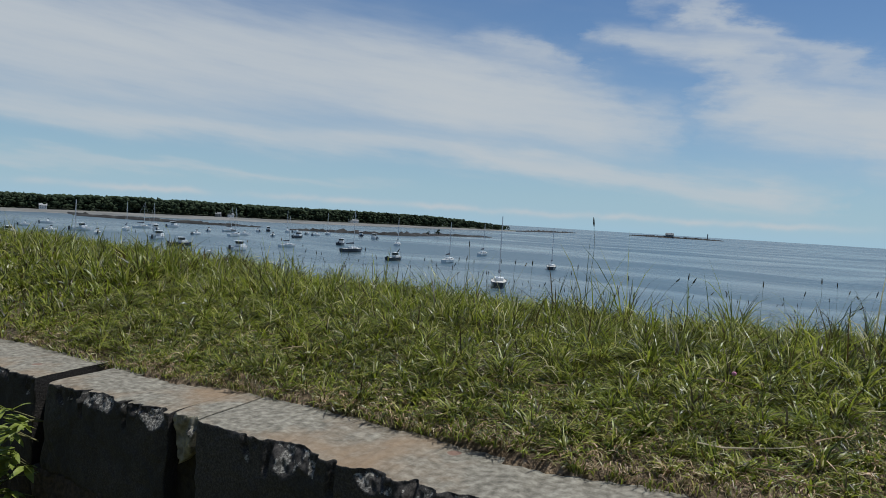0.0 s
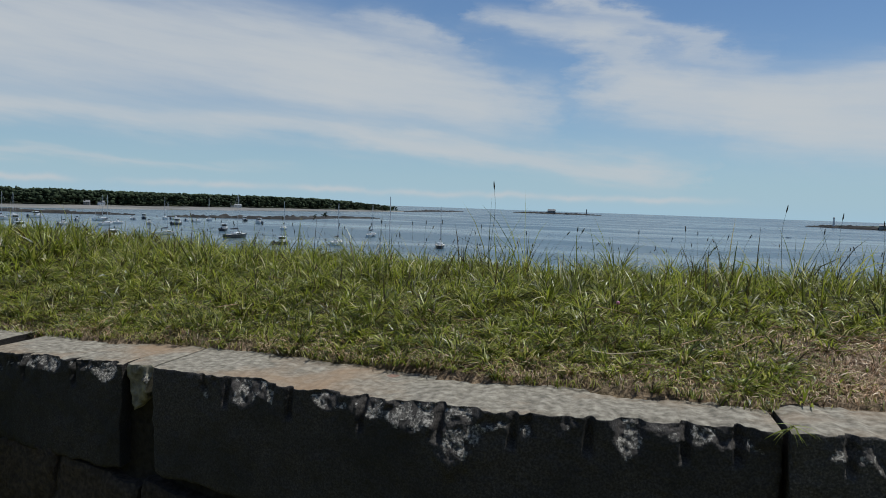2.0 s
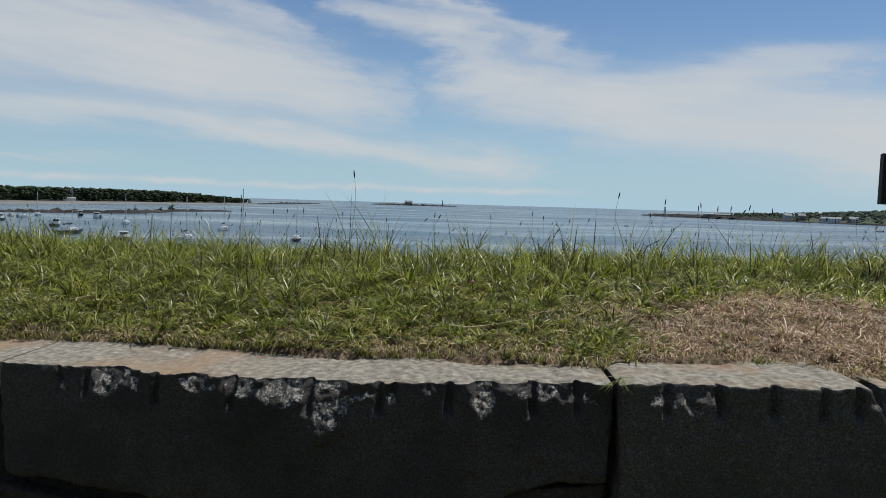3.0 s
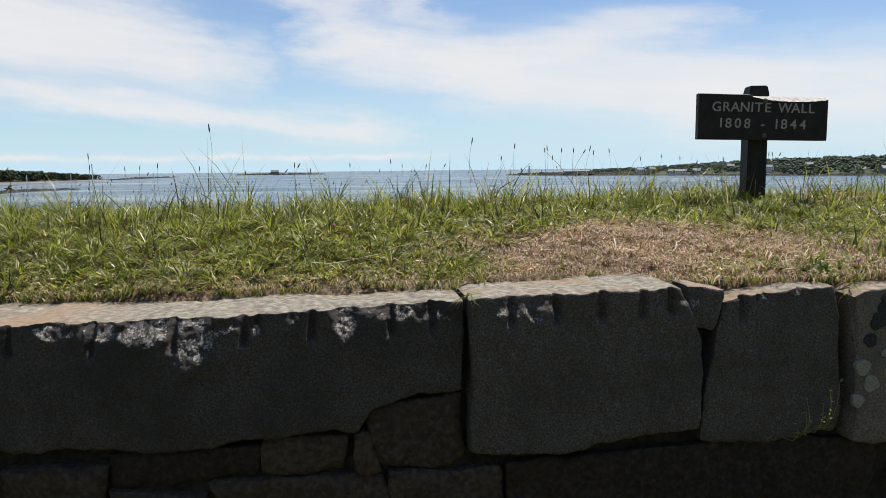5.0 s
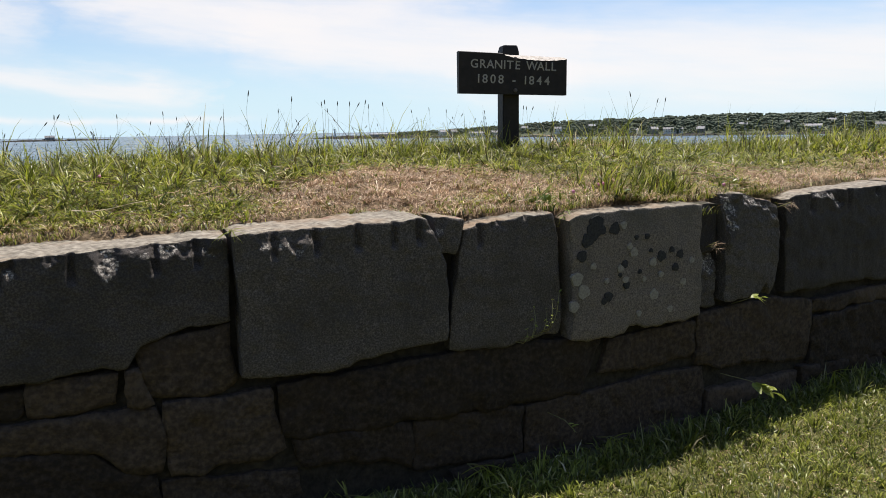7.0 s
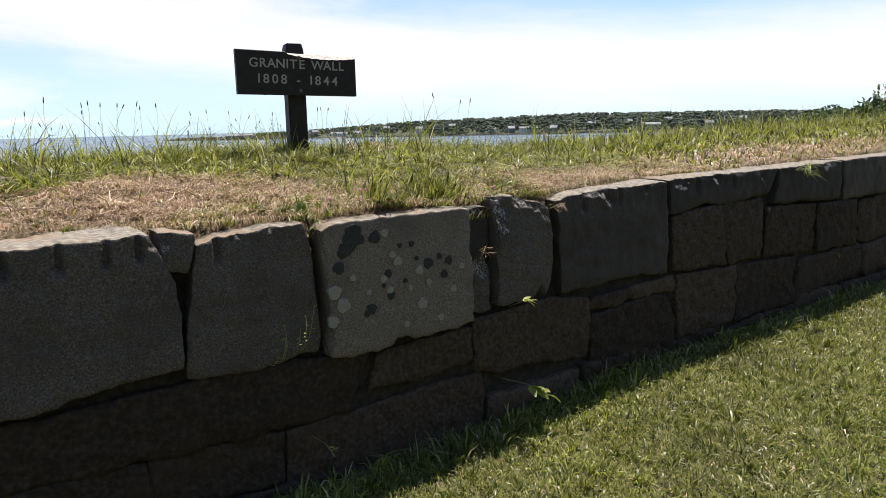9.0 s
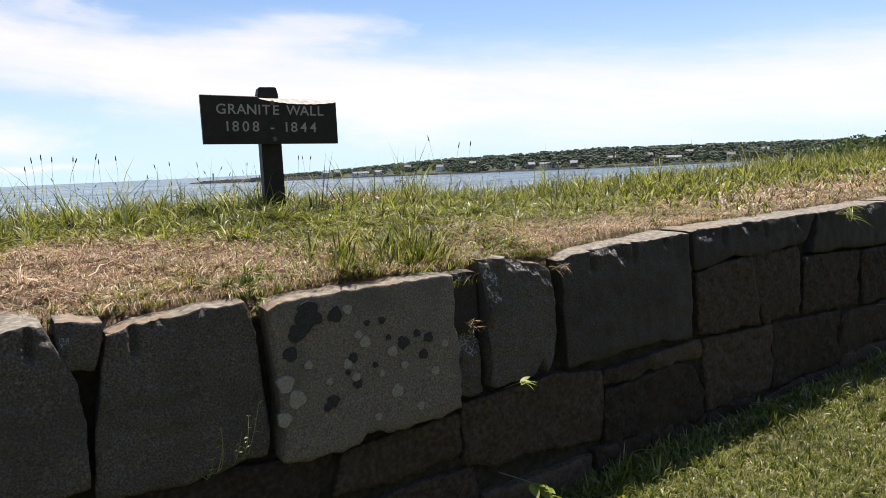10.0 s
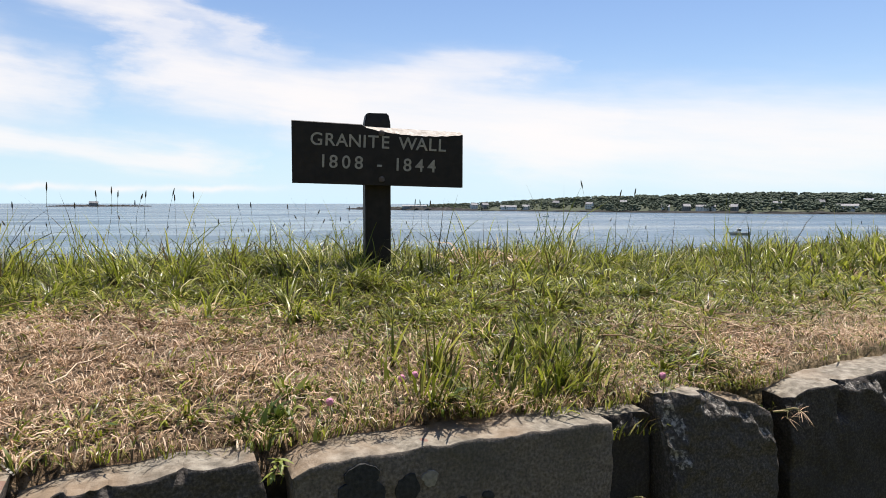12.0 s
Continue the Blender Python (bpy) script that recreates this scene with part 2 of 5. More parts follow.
SEED = surface("seed_head", [(0.3, (0.05, 0.042, 0.026)), (0.7, (0.12, 0.1, 0.06))], 150, 4, 0.85, 0.6, 300, depth=0.003)
LEAF = surface("weed_leaf", [(0.3, (0.16, 0.2, 0.03)), (0.7, (0.32, 0.36, 0.07))], 60, 3, 0.45, 0.2, 90, spec=0.5, through_light=0.35)
CLOVER = surface("clover_flower", [(0.3, (0.5, 0.16, 0.26)), (0.7, (0.66, 0.32, 0.42))], 200, 3, 0.8, 0.3, 300)
SIGN_PAINT = surface("dark_brown_sign_paint", [(0.3, (0.011, 0.009, 0.008)), (0.7, (0.022, 0.018, 0.015))], 30, 6, 0.62, 0.35, 140, depth=0.002)
SIGN_WORN = surface("bare_weathered_wood", [(0.3, (0.3, 0.26, 0.21)), (0.7, (0.62, 0.58, 0.52))], 60, 6, 0.8, 0.6, 160, depth=0.003)
LETTER = surface("faded_cream_lettering", [(0.3, (0.24, 0.225, 0.19)), (0.7, (0.4, 0.38, 0.33))], 90, 5, 0.8, 0.3, 200, depth=0.001)
BOLT = surface("rusty_bolt_steel", [(0.3, (0.06, 0.05, 0.045)), (0.7, (0.13, 0.11, 0.1))], 120, 4, 0.6, 0.3, 200, depth=0.001)
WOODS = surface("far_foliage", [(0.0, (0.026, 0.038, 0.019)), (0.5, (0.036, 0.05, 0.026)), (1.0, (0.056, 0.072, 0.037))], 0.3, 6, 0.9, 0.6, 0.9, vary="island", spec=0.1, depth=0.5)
# foliage paled and greyed: distance haze mixed into the leaf colour
WOODS_HAZED = surface("far_foliage_hazed", [(0.0, (0.08, 0.1, 0.072)), (0.5, (0.105, 0.125, 0.087)), (1.0, (0.14, 0.158, 0.11))], 0.3, 6, 0.9, 0.4, 0.9, vary="island", spec=0.1, depth=0.5)
BARK = surface("bark", [(0.3, (0.05, 0.04, 0.03)), (0.7, (0.13, 0.11, 0.085))], 12, 5, 0.9, 0.8, 30)
FAR_LAND = surface("far_field_and_brush", [(0.3, (0.03, 0.042, 0.02)), (0.5, (0.045, 0.056, 0.028)), (0.75, (0.085, 0.09, 0.055))], 0.02, 8, 0.95, 0.3, 0.3)
MUD = surface("tidal_flat", [(0.3, (0.1, 0.095, 0.085)), (0.7, (0.24, 0.225, 0.2))], 0.015, 8, 0.75, 0.3, 0.2)
ROCK = surface("shore_rock", [(0.3, (0.014, 0.013, 0.012)), (0.55, (0.03, 0.027, 0.024)), (0.8, (0.08, 0.073, 0.064))], 0.12, 8, 0.9, 1.0, 0.6, depth=0.5)
HULL_WHITE = surface("white_gelcoat", [(0.3, (0.62, 0.63, 0.63)), (0.7, (0.8, 0.8, 0.79))], 1.2, 4, 0.3, 0, 10, spec=0.5)
HULL_DARK = surface("navy_hull_paint", [(0.3, (0.02, 0.025, 0.04)), (0.7, (0.04, 0.045, 0.06))], 1.2, 4, 0.35, 0, 10, spec=0.5)
DECK = surface("boat_deck", [(0.3, (0.45, 0.43, 0.39)), (0.7, (0.62, 0.6, 0.55))], 3, 4, 0.6, 0.1, 20)
SPAR = surface("aluminium_spar", [(0.3, (0.42, 0.42, 0.42)), (0.7, (0.62, 0.62, 0.62))], 4, 3, 0.4, 0, 10)
CANVAS = surface("dark_sail_cover", [(0.3, (0.02, 0.025, 0.035)), (0.7, (0.05, 0.055, 0.07))], 5, 4, 0.8, 0.3, 20)
CABIN_GLASS = surface("dark_window_glass", [(0.3, (0.02, 0.024, 0.028)), (0.7, (0.04, 0.046, 0.052))], 1, 2, 0.15, 0, 10, spec=0.6)
SIDING = surface("pale_clapboard", [(0.3, (0.55, 0.55, 0.53)), (0.7, (0.76, 0.75, 0.72))], 0.4, 4, 0.75, 0.1, 3, vary="object")
SIDING_GREY = surface("grey_shingle_siding", [(0.3, (0.18, 0.175, 0.165)), (0.7, (0.34, 0.33, 0.31))], 0.4, 4, 0.85, 0.2, 3, vary="object")
ROOFING = surface("asphalt_shingle_roof", [(0.3, (0.16, 0.16, 0.162)), (0.7, (0.34, 0.335, 0.33))], 0.5, 4, 0.9, 0.2, 3, vary="object")


def water_material():
    m = bpy.data.materials.new("sea_water")
    m.use_nodes = True
    nt = m.node_tree
    nt.nodes.clear()
    vec = nt.nodes.new("ShaderNodeTexCoord").outputs["Object"]
    sep = nt.nodes.new("ShaderNodeSeparateXYZ")
    nt.links.new(vec, sep.inputs[0])
    bent = calc(nt, "ADD", sep.outputs[1], calc(nt, "MULTIPLY", noise_tex(nt, vec, 0.004, 3), 260.0))
    along = combine(nt, calc(nt, "MULTIPLY", sep.outputs[0], 0.22), bent, 0.0)
    slick = noise_tex(nt, along, 0.012, 6, 0.65)
    p = nt.nodes.new("ShaderNodeBsdfPrincipled")
    nt.links.new(ramp(nt, slick, [(0.4, (0.05, 0.088, 0.114)), (0.66, (0.11, 0.148, 0.165))]), p.inputs["Base Color"])
    nt.links.new(ramp(nt, slick, [(0.44, (0.3, 0.3, 0.3)), (0.64, (0.16, 0.16, 0.16))]), p.inputs["Roughness"])
    p.inputs["IOR"].default_value = 1.33
    b = nt.nodes.new("ShaderNodeBump")
    b.inputs["Distance"].default_value = 0.5
    nt.links.new(ramp(nt, slick, [(0.45, (0.3, 0.3, 0.3)), (0.62, (0.05, 0.05, 0.05))]), b.inputs["Strength"])
    nt.links.new(noise_tex(nt, vec, 0.5, 6, 0.6), b.inputs["Height"])
    nt.links.new(b.outputs[0], p.inputs["Normal"])
    out = nt.nodes.new("ShaderNodeOutputMaterial")
    nt.links.new(p.outputs[0], out.inputs[0])
    return m


WATER = water_material()


# ---------------------------------------------------------------- mesh tools
def mesh_from(name, verts, faces, mats, slots=None, smooth=False):
    me = bpy.data.meshes.new(name)
    me.from_pydata([tuple(v) for v in verts], [], [tuple(f) for f in faces])
    for m in mats if isinstance(mats, (list, tuple)) else [mats]:
        me.materials.append(m)
    if slots is not None:
        me.polygons.foreach_set("material_index", np.array(slots, dtype=np.int32))
    if smooth:
        me.polygons.foreach_set("use_smooth", np.ones(len(me.polygons), dtype=bool))
    me.update()
    return me


def part(name, data, mat, parent=None, label=""):
    """Links a bmesh or a ready mesh as one object, under parent if given."""
    if isinstance(data, bmesh.types.BMesh):
        me = bpy.data.meshes.new(name)
        data.to_mesh(me)
        data.free()
        me.materials.append(mat)
    else:
        me = data
        if mat is not None and not me.materials:
            me.materials.append(mat)
    ob = new(name, me)
    if parent is not None:
        ob.parent = parent
    if label:
        tagged(ob, label)
    return ob


def empty(name, m, label, category, group="", kind=""):
    ob = new(name)
    ob.matrix_world = m
    return tagged(ob, label, category, group, kind)


def box(bm, x0, x1, y0, y1, z0, z1, bevel=0.0):
    r = bmesh.ops.create_cube(bm, size=1.0, matrix=Matrix.LocRotScale(((x0 + x1) / 2, (y0 + y1) / 2, (z0 + z1) / 2), None, (x1 - x0, y1 - y0, z1 - z0)))
    if bevel:
        edges = list({e for v in r["verts"] for e in v.link_edges})
        bmesh.ops.bevel(bm, geom=edges, offset=bevel, segments=2, affect="EDGES", profile=0.6)
    return bm


def tube(bm, pts, radii, sides=6):
    rings = []
    for i, (p, r) in enumerate(zip(pts, radii)):
        p = Vector(p)
        d = (Vector(pts[min(i + 1, len(pts) - 1)]) - Vector(pts[max(i - 1, 0)])).normalized()
        a = d.orthogonal().normalized()
        b = d.cross(a)
        rings.append([bm.verts.new(p + r * (math.cos(2 * math.pi * k / sides) * a + math.sin(2 * math.pi * k / sides) * b)) for k in range(sides)])
    for r0, r1 in zip(rings, rings[1:]):
        for k in range(sides):
            bm.faces.new((r0[k], r0[(k + 1) % sides], r1[(k + 1) % sides], r1[k]))
    bm.faces.new(rings[0][::-1])
    bm.faces.new(rings[-1])
    return bm


SEA = -15.0


# ---------------------------------------------------------------- the plan
def wall_y(x):
    """The front of the granite wall; it bends away seaward at its western stretch."""
    return np.where(np.asarray(x) < -0.75, 0.25 * (-0.75 - np.maximum(x, -9.0)), 0.0)


def wall_top(x):
    return np.interp(x, [-4, -2.55, -1.7, -0.85, 0, 1.7, 4, 5.4, 16], [0.72, 0.78, 0.84, 0.885, 0.9, 0.9, 0.925, 0.945, 1.02])


def turf_edge(x):
    """How far behind the front of the wall the turf begins."""
    return np.interp(x, [-4, -2.6, -2.2, -1.4, -0.7, -0.2, -0.02, 0.04, 0.5, 0.58, 0.75, 1.1, 1.75, 2.2, 2.35, 2.9, 4, 6],
                     [0.3, 0.28, 0.26, 0.3, 0.26, 0.19, 0.12, 0.2, 0.22, 0.1, 0.045, 0.03, 0.012, 0.025, 0.1, 0.15, 0.15, 0.13])


def crest_z(x):
    return np.interp(x, [-8, -3, -1, 0.5, 1.7, 2.4, 3.2, 4.2, 8, 12, 30], [0.97, 0.99, 1.01, 1.045, 1.055, 1.04, 0.985, 1.01, 1.07, 1.12, 1.2])


def lumps(x, y, s, seed=0.0):
    """A cheap smooth unevenness between -1 and 1."""
    return (np.sin(x * 2.1 * s + 1.3 + seed) * np.cos(y * 1.7 * s + 0.4 + seed) + 0.6 * np.sin(x * 4.7 * s - y * 3.1 * s + seed) + 0.4 * np.cos(y * 7.3 * s + x * 5.9 * s + 2 * seed)) / 2


def terrain(x, y):
    """Height of the one ground sheet: lawn before the wall, the grassy terrace behind it, then the slope down to the water."""
    x, y = np.asarray(x, float), np.asarray(y, float)
    off = y - wall_y(x)
    lawn = np.interp(x, [-20, 0, 1.5, 3, 5, 12, 60], [-0.05, -0.02, -0.01, 0.05, 0.08, 0.16, 0.4]) + 0.012 * lumps(x, y, 1.2)
    # unseen bank behind the camera, added to cut sky light on the wall front
    lawn = lawn + np.where(off < -4.5, np.minimum(-4.5 - off, 22.0) * 0.45, 0.0)
    return np.where(off < 0.078, lawn, bank_z(x, y))


def bank_z(x, y):
    """The grassy terrace and the slope beyond it."""
    x, y = np.asarray(x, float), np.asarray(y, float)
    off = y - wall_y(x)
    e = turf_edge(x)
    s = np.clip((off - e) / (1.45 - e), 0, 1)
    s = 1 - (1 - s) ** 1.8
    terrace = wall_top(x) + 0.012 + (crest_z(x) - wall_top(x) - 0.012) * s + 0.012 * lumps(x, y, 2.2)
    terrace = np.where(off < e, wall_top(x) - 0.05, terrace)
    past = np.maximum(off - 1.55, 0)
    terrace = terrace - np.where(past < 2, 0.09 * past**2, 0.36 + 0.36 * (past - 2))
    return np.maximum(terrace, SEA - 4)


# ---------------------------------------------------------------- ground and sea
def build_ground():
    xs = np.concatenate([[-400, -150, -60, -25, -12, -9], np.arange(-7, 9.01, 0.1), [9.5, 10, 11, 12, 14, 16, 19, 23, 28, 36, 60, 150, 400]])
    offs = np.concatenate([[-400, -120, -40, -15, -8, -5], np.arange(-4, -0.05, 0.1), [0.0, 0.077, 0.079, 0.1, 0.12, 0.14], np.arange(0.17, 2.4, 0.05), [2.6, 3, 3.5, 4, 5, 7, 10, 15, 22, 30, 40, 48, 60]])
    gx, go = np.meshgrid(xs, offs)
    gy = go + wall_y(gx)
    gz = terrain(gx, gy)
    nx = len(xs)
    verts = np.stack([gx, gy, gz], -1).reshape(-1, 3)
    faces = [(j * nx + i, j * nx + i + 1, (j + 1) * nx + i + 1, (j + 1) * nx + i) for j in range(len(offs) - 1) for i in range(nx - 1)]
    # bare soil under the bank's turf, green thatch on the lawn and beyond
    slots = [0 if 0.05 < offs[j] < 2.2 and -9 <= xs[i] < 15 else 1 for j in range(len(offs) - 1) for i in range(nx - 1)]
    ob = part("ground", mesh_from("ground", verts, faces, [SOIL, TURF], slots, True), None)
    tagged(ob, "green lawn and brown soil under the turf of a sea bank", "ground", kind="structure")


build_ground()
sea_mesh = mesh_from("water", [(-4900, -4900, SEA), (4900, -4900, SEA), (4900, 4900, SEA), (-4900, 4900, SEA)], [(0, 1, 2, 3)], WATER)
tagged(part("water", sea_mesh, None), "blue-grey rippled harbour water with paler slicks", "sea", kind="structure")


# ---------------------------------------------------------------- far shores
BALL = bmesh.new()
bmesh.ops.create_icosphere(BALL, subdivisions=1, radius=1.0)
BALL_V = np.array([v.co[:] for v in BALL.verts])
BALL_F = np.array([[v.index for v in f.verts] for f in BALL.faces])
BALL.free()


def fast_mesh(name, verts, tris, mat, smooth=True):
    me = bpy.data.meshes.new(name)
    n, m = len(verts), len(tris)
    me.vertices.add(n)
    me.vertices.foreach_set("co", np.ascontiguousarray(verts, dtype=np.float32).ravel())
    me.loops.add(m * 3)
    me.loops.foreach_set("vertex_index", np.ascontiguousarray(tris, dtype=np.int32).ravel())
    me.polygons.add(m)
    me.polygons.foreach_set("loop_start", np.arange(0, m * 3, 3, dtype=np.int32))
    me.polygons.foreach_set("use_smooth", np.full(m, smooth))
    me.materials.append(mat)
    me.update(calc_edges=True)
    return me


def wood_mesh(name, trees, mat, rng, fat=1.0, clumps=12):
    """trees: rows of x, y, z, height. Each crown is a heap of ragged clumps."""
    vs, fs, n = [], [], 0
    for x, y, z, h in trees:
        conifer = rng.random() < 0.04
        for k in range(clumps):
            if conifer:
                f = k / clumps
                c = np.array([0, 0, h * (0.3 + 0.66 * f)])
                r = np.array([h * 0.24 * (1.15 - f), h * 0.24 * (1.15 - f), h * 0.16])
            else:
                up = 0.9 - 0.72 * rng.random() ** 1.3
                c = np.array([rng.normal(0, 0.3) * h, rng.normal(0, 0.3) * h, h * up])
                r = np.array([1.4, 1.4, 1.0]) * h * rng.uniform(0.1, 0.19) * fat * (12 / clumps) ** 0.7
            b = BALL_V * (1 + rng.normal(0, 0.14, (len(BALL_V), 1))) * r + c + (x, y, z)
            vs.append(b)
            fs.append(BALL_F + n)
            n += len(b)
    return fast_mesh(name, np.concatenate(vs), np.concatenate(fs), mat, False)


def polar(az, dist, z=0.0):
    a = radians(az)
    return (dist * math.sin(a), dist * math.cos(a), z)


def strip_land(name, azs, rows, mat, label, jitter=3.0, seed=3):
    """A sheet of far land from rows of (distances, heights) along the bearings azs."""
    rng = np.random.default_rng(seed)
    fine = np.linspace(azs[0], azs[-1], 160)
    verts = []
    for dists, heights in rows:
        d, h = np.interp(fine, azs, dists), np.interp(fine, azs, heights)
        d = d + rng.normal(0, jitter, len(fine)) + 6 * np.sin(fine * 1.9) + 4 * np.sin(fine * 5.3)
        verts += [polar(a, dd, SEA + hh) for a, dd, hh in zip(fine, d, h)]
    n = len(fine)
    faces = [(j * n + i, j * n + i + 1, (j + 1) * n + i + 1, (j + 1) * n + i) for j in range(len(rows) - 1) for i in range(n - 1)]
    return tagged(part(name, mesh_from(name, verts, faces, mat, smooth=True), None), label, "shore", kind="structure")


LEFT_AZ = [-75, -54, -43, -36, -30, -24, -20, -16.3]
LEFT_TREES = [760, 822, 918, 1010, 1128, 1250, 1340, 1420]
LEFT_WATER = [690, 700, 740, 780, 880, 1030, 1200, 1400]
strip_land("tidal_flat", LEFT_AZ, [(LEFT_WATER, [-0.6] * 8), ([0.5 * (a + b) for a, b in zip(LEFT_WATER, LEFT_TREES)], [0.5] * 8), ([t + 8 for t in LEFT_TREES], [1.6] * 8)], MUD,
           "pale tidal flat below a wooded shore")
strip_land("wooded_shore", LEFT_AZ, [(LEFT_TREES, [0.8] * 8), ([t + 15 for t in LEFT_TREES], [2.2] * 8), ([t + 120 for t in LEFT_TREES], [3.5] * 7 + [1]), ([t + 190 for t in LEFT_TREES], [-1] * 8)], FAR_LAND,
           "low wooded headland of brush and field")
rng = np.random.default_rng(11)
trees = []
for i in range(1150):
    a = rng.uniform(-66, -16.9)
    d = np.interp(a, LEFT_AZ, LEFT_TREES) + rng.choice([6, 14, 30, 55, 85, 120]) + rng.uniform(-6, 8)
    tall = np.interp(a, [-66, -52, -47, -43, -34, -28, -23, -20, -16.9], [16, 16.2, 19.4, 19.4, 19.6, 20.6, 20.2, 15.6, 8.5]) * rng.choice([rng.uniform(0.35, 0.7), rng.uniform(0.86, 0.98), rng.uniform(0.88, 1.0)])
    trees.append((*polar(a, d, SEA + 1.6), tall))
tagged(part("far_woods", wood_mesh("far_woods", trees, WOODS, rng, 1.0, 20), None), "dark green mixed woods along the far shore", "woods", kind="stuff")

RIGHT_AZ = [15, 19, 25, 32, 38, 46, 54, 62, 70, 85]
RIGHT_WATER = [1480, 1340, 1262, 1180, 1130, 1090, 1130, 1220, 1300, 1400]
RIGHT_RIDGE = [2, 5, 9, 16, 19, 23, 22, 20, 19, 19]
strip_land("village_shore", RIGHT_AZ, [(RIGHT_WATER, [-0.5] * 10), ([w + 10 for w in RIGHT_WATER], [1.5] * 10), ([w + 60 for w in RIGHT_WATER], [4.0] * 10),
                                       ([w + 260 for w in RIGHT_WATER], RIGHT_RIDGE), ([w + 420 for w in RIGHT_WATER], [r - 8 for r in RIGHT_RIDGE])], FAR_LAND,
           "gently rising village shore of lawns and brush", seed=5)
trees = []
for i in range(2500):
    a = rng.uniform(19, 82)
    back = rng.choice([18, 45, 80, 120, 170, 215, 240, 255, 265]) + rng.uniform(-12, 12)
    if back < 150 and rng.random() < (0.75 if back < 75 else 0.2):
        continue
    w = np.interp(a, RIGHT_AZ, RIGHT_WATER)
    g = np.interp(back, [0, 60, 260], [0.5, 4.0, np.interp(a, RIGHT_AZ, RIGHT_RIDGE)])
    trees.append((*polar(a, w + back, SEA + g - 0.5), np.interp(a, [19, 26, 34], [4.4, 8.0, 12.6]) * rng.uniform(0.72, 1.0)))
tagged(part("village_woods", wood_mesh("village_woods", trees, WOODS_HAZED, rng, 1.1, 16), None), "leafy woods above a harbour village, green paled for distance haze", "woods", kind="stuff")


def rock_ledge(name, pts, width, height, label, seed):
    """A low ragged ledge of rock along a line of plan points."""
    rg = np.random.default_rng(seed)
    pts = np.array(pts, float)
    t = np.linspace(0, len(pts) - 1, 60)
    cx, cy = np.interp(t, range(len(pts)), pts[:, 0]), np.interp(t, range(len(pts)), pts[:, 1])
    dx, dy = np.gradient(cx), np.gradient(cy)
    ln = np.hypot(dx, dy)
    nxs, nys = -dy / ln, dx / ln
    taper = np.sin(np.linspace(0.12, math.pi - 0.12, 60)) ** 0.5
    verts, k = [], 7
    for i in range(60):
        for j in range(k):
            u = j / (k - 1) * 2 - 1
            w = width * taper[i] * (1 + rg.normal(0, 0.12))
            z = SEA - 0.5 + (height * taper[i] + 0.5) * max(0, 1 - u * u) * (1 + rg.normal(0, 0.25))
            verts.append((cx[i] + nxs[i] * u * w, cy[i] + nys[i] * u * w, z))
    faces = [(i * k + j, i * k + j + 1, (i + 1) * k + j + 1, (i + 1) * k + j) for i in range(59) for j in range(k - 1)]
    return tagged(part(name, mesh_from(name, verts, faces, ROCK), None), label, "rocks", kind="structure")


rock_ledge("rock_ledge", [(-600, 500), (-516, 447), (-405, 460), (-365, 489)], 9, 2.0, "dark weedy rock ledge on the tidal flat", 1)
rock_ledge("rock_ledge_low", [(-330, 480), (-300, 505), (-258, 540), (-262, 640), (-232, 700)], 9, 2.2, "long dark rock ledge awash in the harbour", 2)
rock_ledge("breakwater", [(-405, 1370), (-400, 1600), (-385, 1900)], 8, 3.0, "far stone breakwater low on the water", 3)
rock_ledge("lighthouse_island", [(-300, 2310), (-190, 2290), (-20, 2310)], 20, 5.0, "small bare rock island with a lighthouse", 4)
rock_ledge("rocky_point", [polar(14.2, 1480)[:2], polar(17, 1390)[:2], polar(21, 1310)[:2], polar(26, 1270)[:2]], 16, 5.0, "dark rocky point of the village shore", 5)

rock_ledge("rocky_shore", [polar(a, float(np.interp(a, RIGHT_AZ, RIGHT_WATER)) - 2)[:2] for a in range(25, 66, 5)], 7, 2.6, "dark weedy rocks along the village waterline", 6)


def ledge_tree(az, dist, h):
    ob = empty("tree", Matrix.Translation(polar(az, dist, SEA + 1.2)), "small dark spruce on a harbour ledge", "tree")
    part("trunk", tube(bmesh.new(), [(0, 0, 0), (0, 0, h * 0.5), (0, 0, h * 0.95)], [0.25, 0.18, 0.04], 6), BARK, ob)
    rg = np.random.default_rng(8)
    rows = [(rg.normal(0, 0.5), rg.normal(0, 0.5), h * f, h * 0.4 * (1.15 - f)) for f in (0.1, 0.2, 0.32, 0.45, 0.58, 0.7)]
    part("crown", wood_mesh("crown", rows, WOODS, rg), None, ob, "dark ragged needles")


ledge_tree(-22.6, 640, 6.5)
ledge_tree(-23.4, 630, 4.0)


